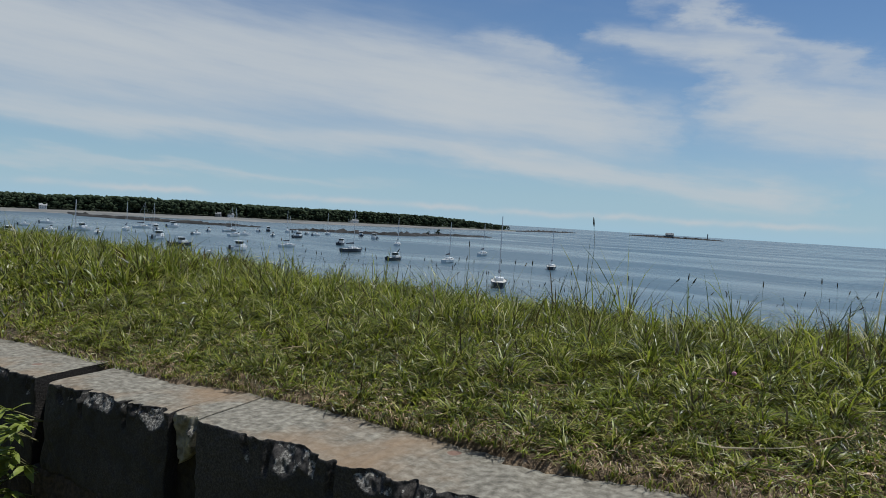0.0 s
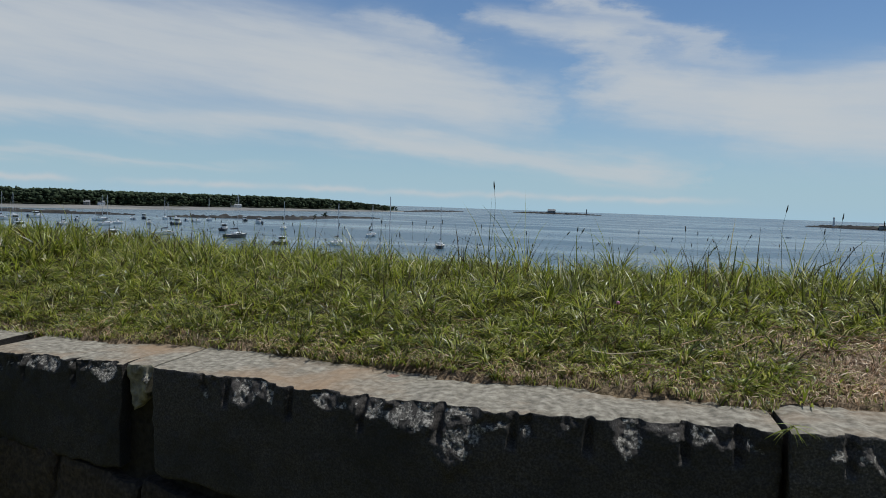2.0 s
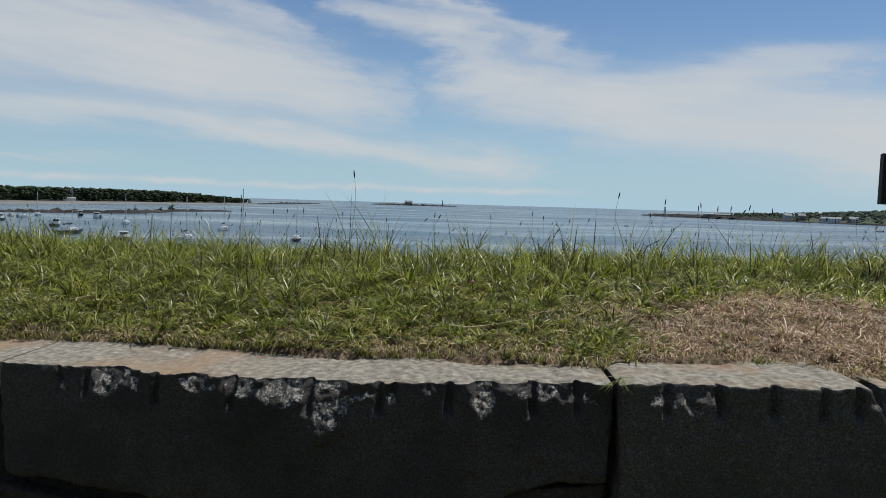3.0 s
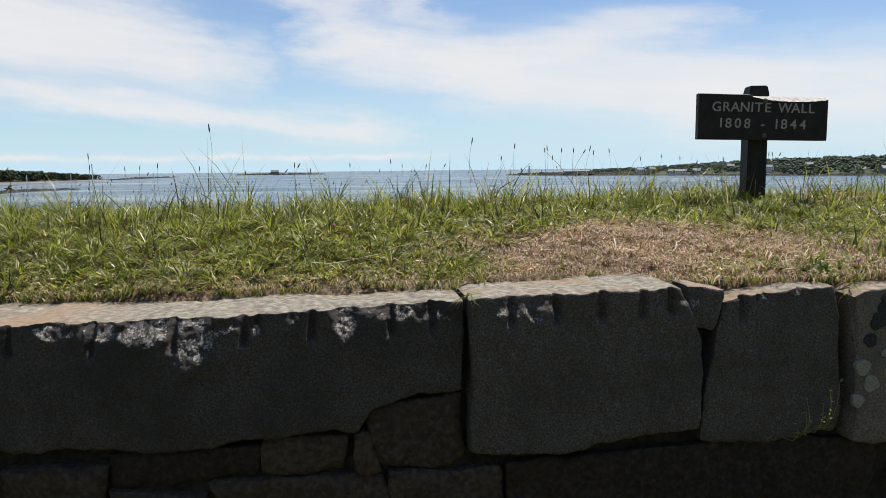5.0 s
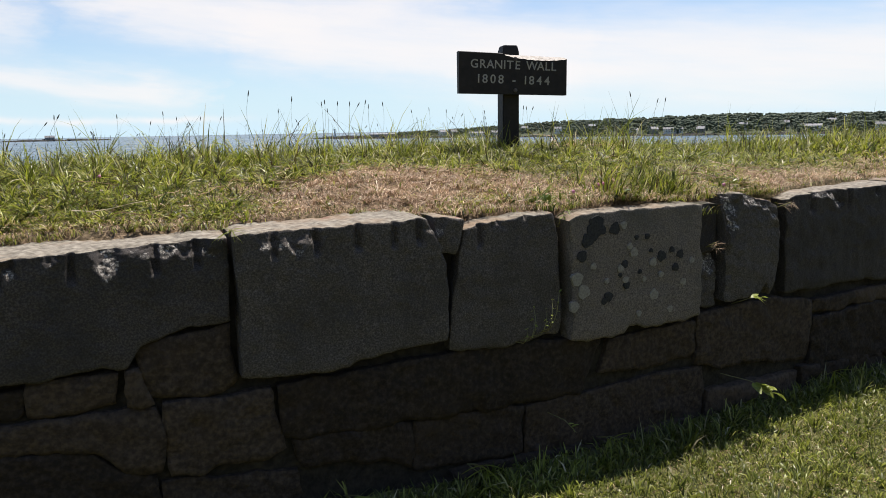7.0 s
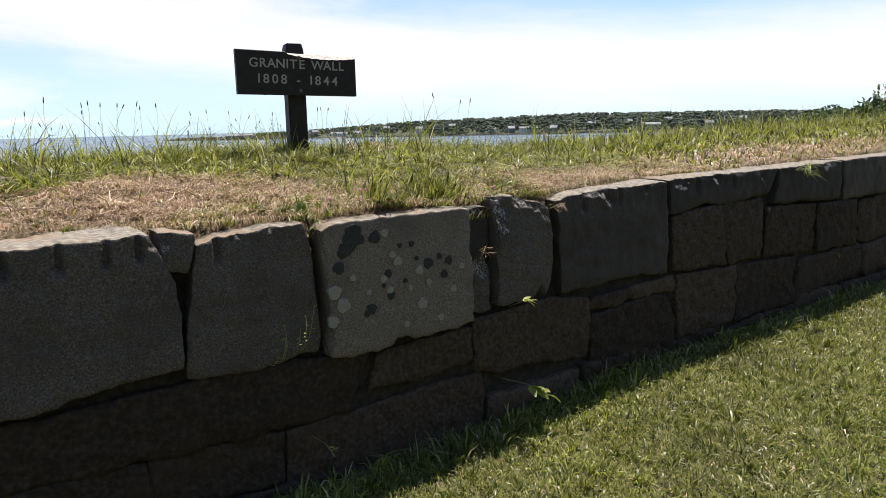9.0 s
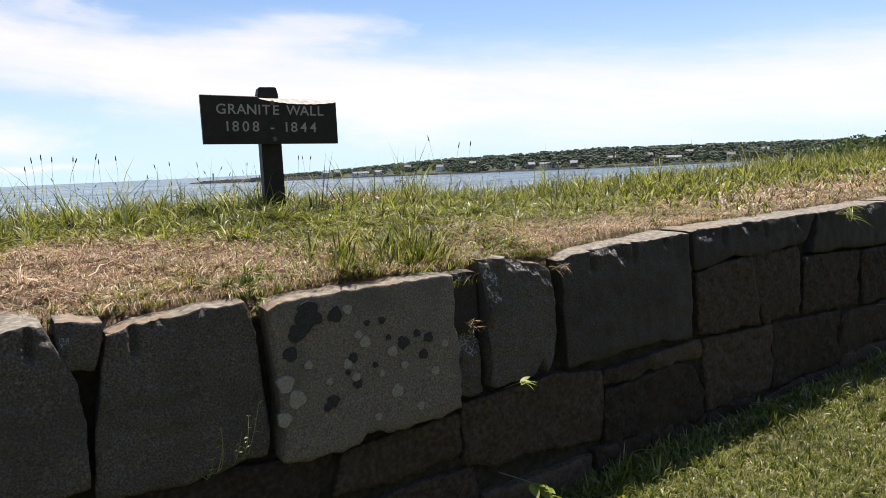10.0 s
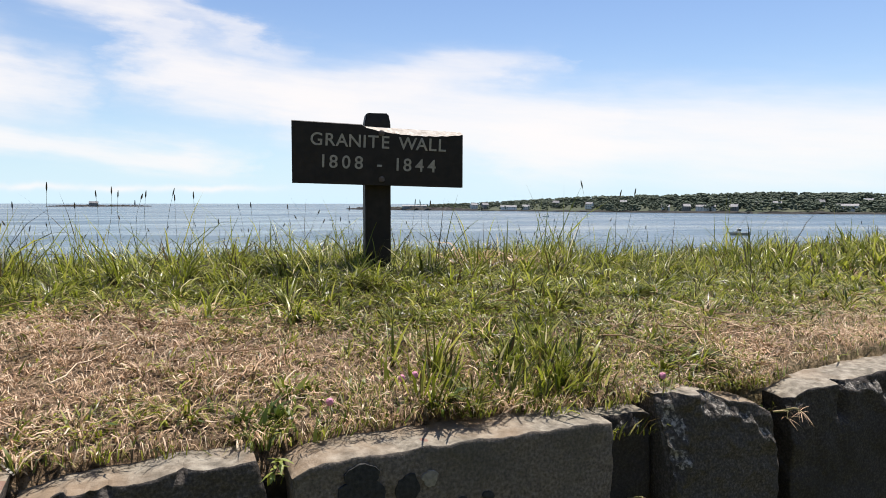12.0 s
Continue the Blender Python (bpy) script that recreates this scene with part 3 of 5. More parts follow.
# ---------------------------------------------------------------- houses, lighthouses
def house(w, d, h, roof_h, siding, label, windows=3, chimney=True):
    """A gabled house round its own origin, front towards -y."""
    ob = empty("house", Matrix(), label, "house", "village houses")
    bm = bmesh.new()
    vs = [bm.verts.new(p) for p in ((-w / 2, -d / 2, -3), (w / 2, -d / 2, -3), (w / 2, d / 2, -3), (-w / 2, d / 2, -3), (-w / 2, -d / 2, h), (w / 2, -d / 2, h), (w / 2, d / 2, h), (-w / 2, d / 2, h),
                                    (-w / 2, 0, h + roof_h), (w / 2, 0, h + roof_h))]
    for f in ((0, 1, 5, 4), (2, 3, 7, 6), (1, 2, 6, 9, 5), (3, 0, 4, 8, 7), (3, 2, 1, 0)):
        bm.faces.new([vs[i] for i in f])
    part("wall", bm, siding, ob)
    bm = bmesh.new()
    o, th = 0.5, 0.25
    prof = [(-d / 2 - o, h - o * roof_h / (d / 2)), (0, h + roof_h), (d / 2 + o, h - o * roof_h / (d / 2))]
    prof = prof + [(y, z + th) for y, z in reversed(prof)]
    a = [bm.verts.new((-w / 2 - o, y, z)) for y, z in prof]
    b = [bm.verts.new((w / 2 + o, y, z)) for y, z in prof]
    n = len(prof)
    for i in range(n):
        bm.faces.new((a[i], a[(i + 1) % n], b[(i + 1) % n], b[i]))
    bm.faces.new(a[::-1])
    bm.faces.new(b)
    part("roof", bm, ROOFING, ob, "dark shingle roof")
    for storey in range(max(1, int(h // 2.6))):
        for i in range(windows):
            x = (i + 0.5) / windows * w * 0.86 - w * 0.43
            bm = box(bmesh.new(), x - 0.55, x + 0.55, -d / 2 - 0.06, -d / 2 + 0.05, 0.9 + 2.7 * storey, 2.3 + 2.7 * storey)
            part("window", bm, CABIN_GLASS, ob, "dark window")
    if chimney:
        part("chimney", box(bmesh.new(), w * 0.2, w * 0.2 + 0.9, -0.5, 0.5, h + roof_h * 0.5, h + roof_h + 1.1, 0.04), ROCK, ob, "stone chimney")
    return ob


def place_house(base, az, dist, z, turn):
    size = 0.6 if az < 0 else 1.0
    return copy_thing(base, Matrix.Translation(polar(az, dist, SEA + z)) @ Matrix.Rotation(radians(-az + turn), 4, "Z") @ Matrix.Scale(size, 4))


HOUSE_WHITE = house(12, 8, 5.6, 3.2, SIDING, "white clapboard house with a dark roof by the harbour")
HOUSE_LONG = house(28, 9, 5.4, 2.6, SIDING, "long low white house near the water", 6)
HOUSE_GREY = house(11, 9, 5.6, 3.6, SIDING_GREY, "grey shingled house among trees")
for base, rows in ((HOUSE_WHITE, ((28.6, 1245, 2.2, 10), (33.6, 1225, 7.0, -20), (39.4, 1155, 3.2, 0), (47.2, 1185, 9.0, 15), (55.9, 1195, 6.5, -10), (-51.8, 836, 2.0, 0), (-39.0, 962, 2.0, 20), (24.4, 1300, 4.5, 30))),
                   (HOUSE_LONG, ((42.3, 1140, 4.0, 5), (27.2, 1252, 1.8, 8), (51.7, 1165, 6.0, -8), (-29.5, 1140, 2.0, 10))),
                   (HOUSE_GREY, ((25.3, 1290, 5.0, 20), (31.0, 1290, 9.0, -10), (36.2, 1250, 10.0, 15), (40.9, 1150, 4.2, 25), (44.3, 1135, 4.0, -15), (46.0, 1190, 8.0, 0), (50.0, 1230, 11.0, 12), (53.0, 1260, 13.0, -20), (58.2, 1300, 12.0, 5), (-39.9, 955, 2.0, -10), (62.5, 1300, 9.0, 5)))):
    for i, (az, dist, z, turn) in enumerate(rows[1:]):
        place_house(base, az, dist, z, turn)
    az, dist, z, turn = rows[0]
    base.matrix_world = Matrix.Translation(polar(az, dist, SEA + z)) @ Matrix.Rotation(radians(-az + turn), 4, "Z")


def lighthouse(az, dist, z, h, mat, label):
    ob = empty("lighthouse", Matrix.Translation(polar(az, dist, SEA + z)), label, "lighthouse")
    part("tower", tube(bmesh.new(), [(0, 0, -3), (0, 0, h * 0.5), (0, 0, h * 0.84)], [h * 0.13, h * 0.105, h * 0.085], 12), mat, ob)
    part("gallery", tube(bmesh.new(), [(0, 0, h * 0.83), (0, 0, h * 0.86)], [h * 0.13, h * 0.13], 12), SPAR, ob)
    part("lantern", tube(bmesh.new(), [(0, 0, h * 0.86), (0, 0, h * 0.95)], [h * 0.07, h * 0.07], 10), CABIN_GLASS, ob)
    part("cap", tube(bmesh.new(), [(0, 0, h * 0.945), (0, 0, h)], [h * 0.085, h * 0.01], 10), HULL_DARK, ob)


lighthouse(-1.65, 2305, 2.5, 17, SIDING_GREY, "far grey stone lighthouse on a bare island")
lighthouse(15.85, 1420, 3.5, 16, SIDING, "pale lighthouse on a rocky point")
keeper = house(24, 12, 7, 5, SIDING_GREY, "grey keepers' house on a bare rock island")
keeper.matrix_world = Matrix.Translation(polar(-4.4, 2295, SEA + 3.4))
shed = house(46, 10, 3.4, 1.6, SIDING_GREY, "long low grey shed on a rocky point", 7, False)
shed.matrix_world = Matrix.Translation(polar(19.6, 1340, SEA + 4.2)) @ Matrix.Rotation(radians(-19), 4, "Z")


# ---------------------------------------------------------------- boats
def hull_mesh(bm, L, beam, free, stern=0.75):
    secs = []
    for i in range(9):
        t = i / 8
        x = -L / 2 + L * t
        wdt = beam / 2 * (stern + (1 - stern) * math.sin(min(1, t / 0.5) * math.pi / 2)) * (1 if t < 0.55 else max(0.02, 1 - ((t - 0.55) / 0.45) ** 2))
        top = free * (1 + 0.35 * max(0, t - 0.4) ** 1.5)
        rake = 0.06 * L * max(0, t - 0.7) / 0.3
        ring = [(x + rake, -wdt, top), (x + rake * 0.4, -wdt * 0.88, free * 0.35), (x, -wdt * 0.5, -0.25 * free), (x, wdt * 0.5, -0.25 * free), (x + rake * 0.4, wdt * 0.88, free * 0.35), (x + rake, wdt, top)]
        secs.append([bm.verts.new(p) for p in ring])
    for a, b in zip(secs, secs[1:]):
        for k in range(5):
            bm.faces.new((a[k], a[k + 1], b[k + 1], b[k]))
    bm.faces.new(secs[0])
    bm.faces.new(secs[-1][::-1])
    return secs


def deck_mesh(bm, L, beam, free, stern=0.75):
    tmp = bmesh.new()
    secs = hull_mesh(tmp, L * 0.97, beam * 0.94, free, stern)
    rows = [(bm.verts.new(s[0].co - Vector((0, 0, 0.08))), bm.verts.new(s[5].co - Vector((0, 0, 0.08)))) for s in secs]
    tmp.free()
    for a, b in zip(rows, rows[1:]):
        bm.faces.new((a[0], b[0], b[1], a[1]))


def sailboat(L, mat, label):
    ob = empty("sailboat", Matrix(), label, "sailboat", "boats at moorings")
    bm = bmesh.new()
    hull_mesh(bm, L, L * 0.31, L * 0.11, 0.6)
    part("hull", bm, mat, ob)
    bm = bmesh.new()
    deck_mesh(bm, L, L * 0.31, L * 0.11, 0.6)
    part("deck", bm, DECK, ob)
    part("cabin", box(bmesh.new(), -L * 0.1, L * 0.22, -L * 0.085, L * 0.085, L * 0.09, L * 0.16, L * 0.012), HULL_WHITE, ob, "white cabin top")
    for s in (-1, 1):
        part("window", box(bmesh.new(), -L * 0.06, L * 0.16, s * L * 0.086 - 0.02, s * L * 0.086 + 0.02, L * 0.118, L * 0.142), CABIN_GLASS, ob, "dark cabin window")
    part("mast", tube(bmesh.new(), [(L * 0.1, 0, L * 0.08), (L * 0.1, 0, L * 1.3)], [0.11, 0.08], 6), SPAR, ob)
    part("boom", tube(bmesh.new(), [(L * 0.1, 0, L * 0.24), (-L * 0.3, 0, L * 0.25)], [0.07, 0.06], 6), SPAR, ob)
    part("sail_cover", tube(bmesh.new(), [(L * 0.09, 0, L * 0.28), (-L * 0.1, 0, L * 0.275), (-L * 0.29, 0, L * 0.265)], [0.24, 0.2, 0.1], 8), CANVAS, ob, "dark furled sail cover")
    for a, b in (((L * 0.1, 0, L * 1.28), (L * 0.5, 0, L * 0.14)), ((L * 0.1, 0, L * 1.28), (-L * 0.48, 0, L * 0.12))):
        part("stay", tube(bmesh.new(), [a, b], [0.02, 0.02], 4), SPAR, ob)
    return ob


def motorboat(L, mat, label, cabin=True):
    ob = empty("motorboat", Matrix(), label, "motorboat", "boats at moorings")
    bm = bmesh.new()
    hull_mesh(bm, L, L * 0.34, L * 0.14, 0.9)
    part("hull", bm, mat, ob)
    bm = bmesh.new()
    deck_mesh(bm, L, L * 0.34, L * 0.14, 0.9)
    part("deck", bm, DECK, ob)
    if cabin:
        part("cabin", box(bmesh.new(), -L * 0.02, L * 0.26, -L * 0.12, L * 0.12, L * 0.12, L * 0.24, L * 0.015), HULL_WHITE, ob, "white cabin")
        part("wheelhouse", box(bmesh.new(), -L * 0.04, L * 0.14, -L * 0.11, L * 0.11, L * 0.24, L * 0.33, L * 0.01), CABIN_GLASS, ob, "dark glazed wheelhouse")
        part("roof", box(bmesh.new(), -L * 0.14, L * 0.17, -L * 0.13, L * 0.13, L * 0.33, L * 0.35, L * 0.006), HULL_WHITE, ob, "white roof")
    else:
        part("console", box(bmesh.new(), -L * 0.04, L * 0.08, -L * 0.07, L * 0.07, L * 0.12, L * 0.26, L * 0.012), HULL_WHITE, ob, "white console")
        part("windscreen", box(bmesh.new(), L * 0.07, L * 0.085, -L * 0.07, L * 0.07, L * 0.26, L * 0.32), CABIN_GLASS, ob, "dark windscreen")
    part("outboard", box(bmesh.new(), -L * 0.56, -L * 0.49, -L * 0.03, L * 0.03, L * 0.02, L * 0.2, L * 0.01), CANVAS, ob, "black outboard motor")
    return ob


def dinghy(L, label):
    ob = empty("dinghy", Matrix(), label, "dinghy", "boats at moorings")
    bm = bmesh.new()
    hull_mesh(bm, L, L * 0.4, L * 0.12, 0.8)
    part("hull", bm, HULL_WHITE, ob)
    for x in (-0.2, 0.1):
        part("thwart", box(bmesh.new(), L * x, L * (x + 0.07), -L * 0.17, L * 0.17, L * 0.08, L * 0.1), DECK, ob, "wooden thwart")
    return ob


FLEET = {
    "s": (sailboat(10.5, HULL_DARK, "dark-hulled sailboat with furled sail at its mooring"), ((-62, 260), (-149, 262), (-55, 173))),
    "w": (sailboat(9.0, HULL_WHITE, "white sailboat with a bare mast at its mooring"), ((-180, 260), (-110, 320), (-172, 354), (-302, 287), (-358, 363), (-297, 429), (-268, 437), (-327, 323), (-99, 248), (-252, 314), (-297, 366), (-201, 169))),
    "m": (motorboat(8.0, HULL_WHITE, "white cabin motorboat at its mooring"), ((-267, 194), (-222, 421), (-170, 214), (-296, 253), (-233, 239), (-344, 366), (-297, 303))),
    "d": (motorboat(7.5, HULL_DARK, "dark-hulled cabin motorboat at its mooring"), ((-115, 234), (-183, 311), (-195, 211), (-237, 353), (-304, 416), (-252, 457))),
    "o": (motorboat(6.5, HULL_WHITE, "open white motorboat at its mooring", False), ((-338, 255), (-367, 291), (-287, 229), (-268, 238), (-264, 298), (-297, 346), (-261, 334), (-297, 395), (-249, 345), (-290, 431), (-269, 412), (-256, 403), (386, 663))),
    "y": (dinghy(4.5, "small pale dinghy at its mooring"), ((-125, 172), (-164, 192), (197, 979), (138, 598))),
}
for base, places in FLEET.values():
    for i, (x, y) in enumerate(places):
        m = Matrix.Translation((x, y, SEA)) @ Matrix.Rotation(radians(106 + rng.uniform(-34, 34)), 4, "Z") @ Matrix.Scale(1.15, 4)
        if i:
            copy_thing(base, m)
        else:
            base.matrix_world = m
lobster = motorboat(9.0, SIDING_GREY, "grey workboat with a low wheelhouse on the water")
lobster.matrix_world = Matrix.Translation((267, 268, SEA)) @ Matrix.Rotation(radians(150), 4, "Z")


# ---------------------------------------------------------------- the sign
def build_sign():
    turn = math.degrees(math.atan2(-0.106, 0.6))
    base = Matrix.Translation((1.688, 1.335, 1.02)) @ Matrix.Rotation(radians(turn), 4, "Z")
    ob = empty("sign", base, "dark painted wooden sign on a square post, top edge worn bare", "sign")
    w = 0.0465
    bm = bmesh.new()
    ring = []
    for z, k in ((-0.35, 1.0), (0.575, 1.0), (0.612, 0.84)):
        ring.append([bm.verts.new((sx * w * k, 0.005 + w + sy * w * k, z)) for sx, sy in ((-1, -1), (1, -1), (1, 1), (-1, 1))])
    for a, b in zip(ring, ring[1:]):
        for i in range(4):
            bm.faces.new((a[i], a[(i + 1) % 4], b[(i + 1) % 4], b[i]))
    bm.faces.new(ring[-1])
    bmesh.ops.bevel(bm, geom=[e for e in bm.edges], offset=0.004, segments=2, affect="EDGES")
    part("post", bm, SIGN_PAINT, ob, "dark square timber post")
    # the board, with a dipped, worn top edge on its eastern half
    n, th = 40, 0.038
    verts, faces, slots = [], [], []
    for i in range(n + 1):
        u = i / n
        x = -0.305 + 0.61 * u
        zt = 0.572 - 0.024 * u
        zb = 0.358 - 0.014 * u
        dip = 0.026 * max(0.0, math.sin(max(0, min(1, (u - 0.4) / 0.66)) * math.pi)) ** 0.55 + 0.0012 * math.sin(i * 2.3) * (u > 0.4)
        for y, z in ((-th, zb), (-th, zt - dip), (-th + 0.006, zt - dip + 0.003), (0.0, zt), (0.0, zb)):
            verts.append((x, y, z))
    for i in range(n):
        for k in range(5):
            a, b = i * 5 + k, i * 5 + (k + 1) % 5
            faces.append((a, a + 5, b + 5, b))
            slots.append(1 if k in (1, 2) and i > n * 0.41 else 0)
    faces += [(0, 1, 2, 3, 4), tuple(n * 5 + k for k in (4, 3, 2, 1, 0))]
    slots += [0, 0]
    board = part("board", mesh_from("board", verts, faces, [SIGN_PAINT, SIGN_WORN], slots), None, ob, "dark brown board with a bare worn top edge")
    tilt = Matrix.Rotation(radians(2.0), 4, "Y")
    for text, z, size, gap in (("GRANITE WALL", 0.4825, 0.0625, 0.97), ("1808 - 1844", 0.406, 0.0635, 1.0)):
        # one mesh for each letter, set out by hand along the line
        advance = {"I": 0.32, "W": 0.98, "1": 0.42, "-": 0.62, " ": 0.5, "L": 0.58, "N": 0.8, "G": 0.8}
        widths = [advance.get(ch, 0.7) * size * gap for ch in text]
        along = -sum(widths) / 2
        for ch, wd in zip(text, widths):
            if ch != " ":
                cu = bpy.data.curves.new("letter", "FONT")
                cu.body, cu.size, cu.align_x, cu.extrude, cu.offset = ch, size, "CENTER", 0.0008, 0.0007
                tmp = bpy.data.objects.new("letter_source", cu)
                me = bpy.data.meshes.new_from_object(tmp)
                bpy.data.objects.remove(tmp)
                bpy.data.curves.remove(cu)
                me.materials.clear()
                me.materials.append(LETTER)
                lt = part("letter", me, None, board, "faded cream routed letter")
                x = along + wd / 2
                lt.matrix_local = Matrix.Translation((x, -th - 0.0012, z - 0.035 * x)) @ tilt @ Matrix.Rotation(radians(90), 4, "X")
            along += wd
    for z in (0.535, 0.372):
        bolt = part("bolt", tube(bmesh.new(), [(0, 0, 0), (0, 0, 0.004), (0, 0, 0.0065)], [0.011, 0.011, 0.006], 10), BOLT, board, "dull steel bolt head")
        bolt.matrix_local = Matrix.Translation((0.008, -th - 0.0005, z)) @ Matrix.Rotation(radians(90), 4, "X")


build_sign()


# ---------------------------------------------------------------- tall grass stalks
def stalk(h, lean, seed, head=0.05):
    rg = random.Random(seed)
    ob = empty("grass_stalk", Matrix(), "thin dry grass stalk with a dark seed head", "grass stalk", "tall seeding grass")
    pts = [(lean * h * (i / 6) ** 2, 0.01 * math.sin(i), h * i / 6) for i in range(7)]
    part("stem", tube(bmesh.new(), pts, [0.0013 - 0.0001 * i for i in range(7)], 4), STALK, ob)
    d = (Vector(pts[-1]) - Vector(pts[-2])).normalized()
    hp = [Vector(pts[-1]) + d * head * (k / 6 - 0.2) for k in range(7)]
    part("seed_head", tube(bmesh.new(), hp, [0.001, 0.0026, 0.0035 + rg.uniform(0, 0.0008), 0.0034, 0.003, 0.0022, 0.0008], 6), SEED, ob, "dark spiky seed head")
    return ob


STALKS = [stalk(0.4, 0.12, 1, 0.042), stalk(0.36, 0.3, 2, 0.034), stalk(0.42, 0.02, 3, 0.04), stalk(0.34, 0.55, 4, 0.036)]
for s in STALKS:
    s.location.z = -5


def plant_stalk(kind, x, y, h, turn):
    base = STALKS[kind]
    tall = (0.4, 0.36, 0.42, 0.34)[kind]
    z = float(terrain(x, y)) - 0.01
    return Matrix.LocRotScale((x, y, z), Euler((0, 0, turn)), (h / tall,) * 3)


TALL = [(-0.93, 1.52), (0.347, 1.423), (0.589, 1.395), (0.767, 1.381), (0.901, 1.373), (0.965, 1.382), (1.057, 1.361), (0.168, 1.3), (0.009, 1.31),
        (-1.492, 1.394), (-0.003, 1.283), (-0.32, 1.264), (0.741, 1.366), (0.817, 1.367), (0.862, 1.361), (1.011, 1.358), (1.258, 1.306), (2.827, 1.451), (2.96, 1.419), (3.1, 1.44), (2.05, 1.342), (0.5, 1.33)]
rg = random.Random(5)
used = [False] * 4
rows = [(x, 1.7 + rg.uniform(-0.06, 0.1), z - 1.07) for x, z in TALL]
for i in range(265):
    x = rg.choice([rg.uniform(-4.5, 0), rg.uniform(-2.6, 2.6), rg.uniform(0, 5.5), rg.uniform(-3, -0.5)])
    rows.append((x, 1.55 + float(wall_y(x)) + rg.uniform(-0.25, 0.3), rg.choice((rg.uniform(0.13, 0.28), rg.uniform(0.12, 0.2))) * (1 if x < 2 else 0.8)))
for x, y, h in rows:
    k = rg.choice((0, 0, 1, 2, 2, 3) if h < 0.3 else (0, 2))
    m = plant_stalk(k, x, y, h, rg.uniform(0, 6.28))
    if used[k]:
        c = copy_thing(STALKS[k], Matrix())
        c.matrix_basis = m
    else:
        STALKS[k].matrix_basis = m
        used[k] = True


# ---------------------------------------------------------------- weeds on the wall
def leaf_mesh(L, w, droop):
    rows = []
    for i in range(6):
        t = i / 5
        half = w * math.sin(math.pi * min(1, t * 0.9 + 0.08)) ** 0.8 * (1 - t * 0.35)
        rows.append([(t * L, -half, -droop * t * t + 0.25 * half), (t * L, 0, -droop * t * t), (t * L, half, -droop * t * t + 0.25 * half)])
    verts = [p for r in rows for p in r]
    faces = [(i * 3 + k, i * 3 + k + 1, i * 3 + k + 4, i * 3 + k + 3) for i in range(5) for k in range(2)]
    return mesh_from("leaf", verts, faces, LEAF, smooth=True)


LEAVES = [leaf_mesh(0.05, 0.009, 0.012), leaf_mesh(0.035, 0.008, 0.01), leaf_mesh(0.06, 0.02, 0.02), leaf_mesh(0.075, 0.0016, 0.03), leaf_mesh(0.09, 0.003, 0.05)]
LEAVES[3].materials[0] = DRY
LEAVES[4].materials[0] = GREEN


def weed(x, z, leaves, size, kind, label, seed, out=0.02):
    rg = random.Random(seed)
    ob = empty("weed", Matrix.Translation((x, float(wall_y(x)) - 0.005, z)), label, "weed", "weeds on the wall")
    for s in range(max(1, leaves // 7)):
        sp = Vector((rg.uniform(-0.05, 0.05) * size, -out - rg.uniform(0.0, 0.05) * size, rg.uniform(-0.02, 0.07) * size))
        mid = sp * 0.5 + Vector((0, -0.01, 0.015))
        part("stem", tube(bmesh.new(), [(0, 0.02, 0), mid, sp], [0.0022, 0.0018, 0.0012], 5), STALK, ob)
        for k in range(min(7, leaves)):
            lf = part("leaf", LEAVES[kind], None, ob)
            p = mid.lerp(sp, rg.uniform(0.1, 1.0))
            sc = size * rg.uniform(0.7, 1.2)
            lf.matrix_local = Matrix.LocRotScale(p, Euler((rg.uniform(-0.5, 0.5), rg.uniform(-0.7, 0.4), rg.uniform(-3.1, 0.3))), (sc, sc, sc))
    return ob


weed(1.97, 0.465, 9, 1.5, 1, "small green weed with pointed leaves in a wall joint", 1, 0.11)
weed(1.93, 0.17, 7, 0.95, 2, "broad-leaved green weed at the foot of a granite wall", 2, 0.16)
weed(1.08, 0.16, 5, 0.7, 1, "tiny pale weed in a rubble joint", 3, 0.17)


def sprig(x, z, h, lean, seed):
    """A thin arching stem with a few small leaves and buds, rooted in a joint of the wall."""
    rg = random.Random(seed)
    ob = empty("weed", Matrix.Translation((x, float(wall_y(x)) - 0.012, z)), "thin pale sprig growing from a wall joint", "weed", "weeds on the wall")
    pts = [(lean * h * (i / 5) ** 1.6, -0.03 - 0.03 * math.sin(i * 0.6), h * i / 5) for i in range(6)]
    pts[0] = (0, 0.02, 0)
    part("stem", tube(bmesh.new(), pts, [0.0016, 0.0015, 0.0014, 0.0012, 0.001, 0.0008], 5), STALK, ob)
    for k in range(7):
        p = Vector(pts[rg.choice((2, 3, 4, 5, 5))]) + Vector((rg.uniform(-0.004, 0.004), -0.002, rg.uniform(-0.008, 0.008)))
        sc = rg.uniform(0.25, 0.5)
        part("leaf", LEAVES[1], None, ob).matrix_local = Matrix.LocRotScale(p, Euler((rg.uniform(-0.6, 0.6), rg.uniform(-1.0, 0.2), rg.uniform(-3.1, 0.3))), (sc, sc, sc))


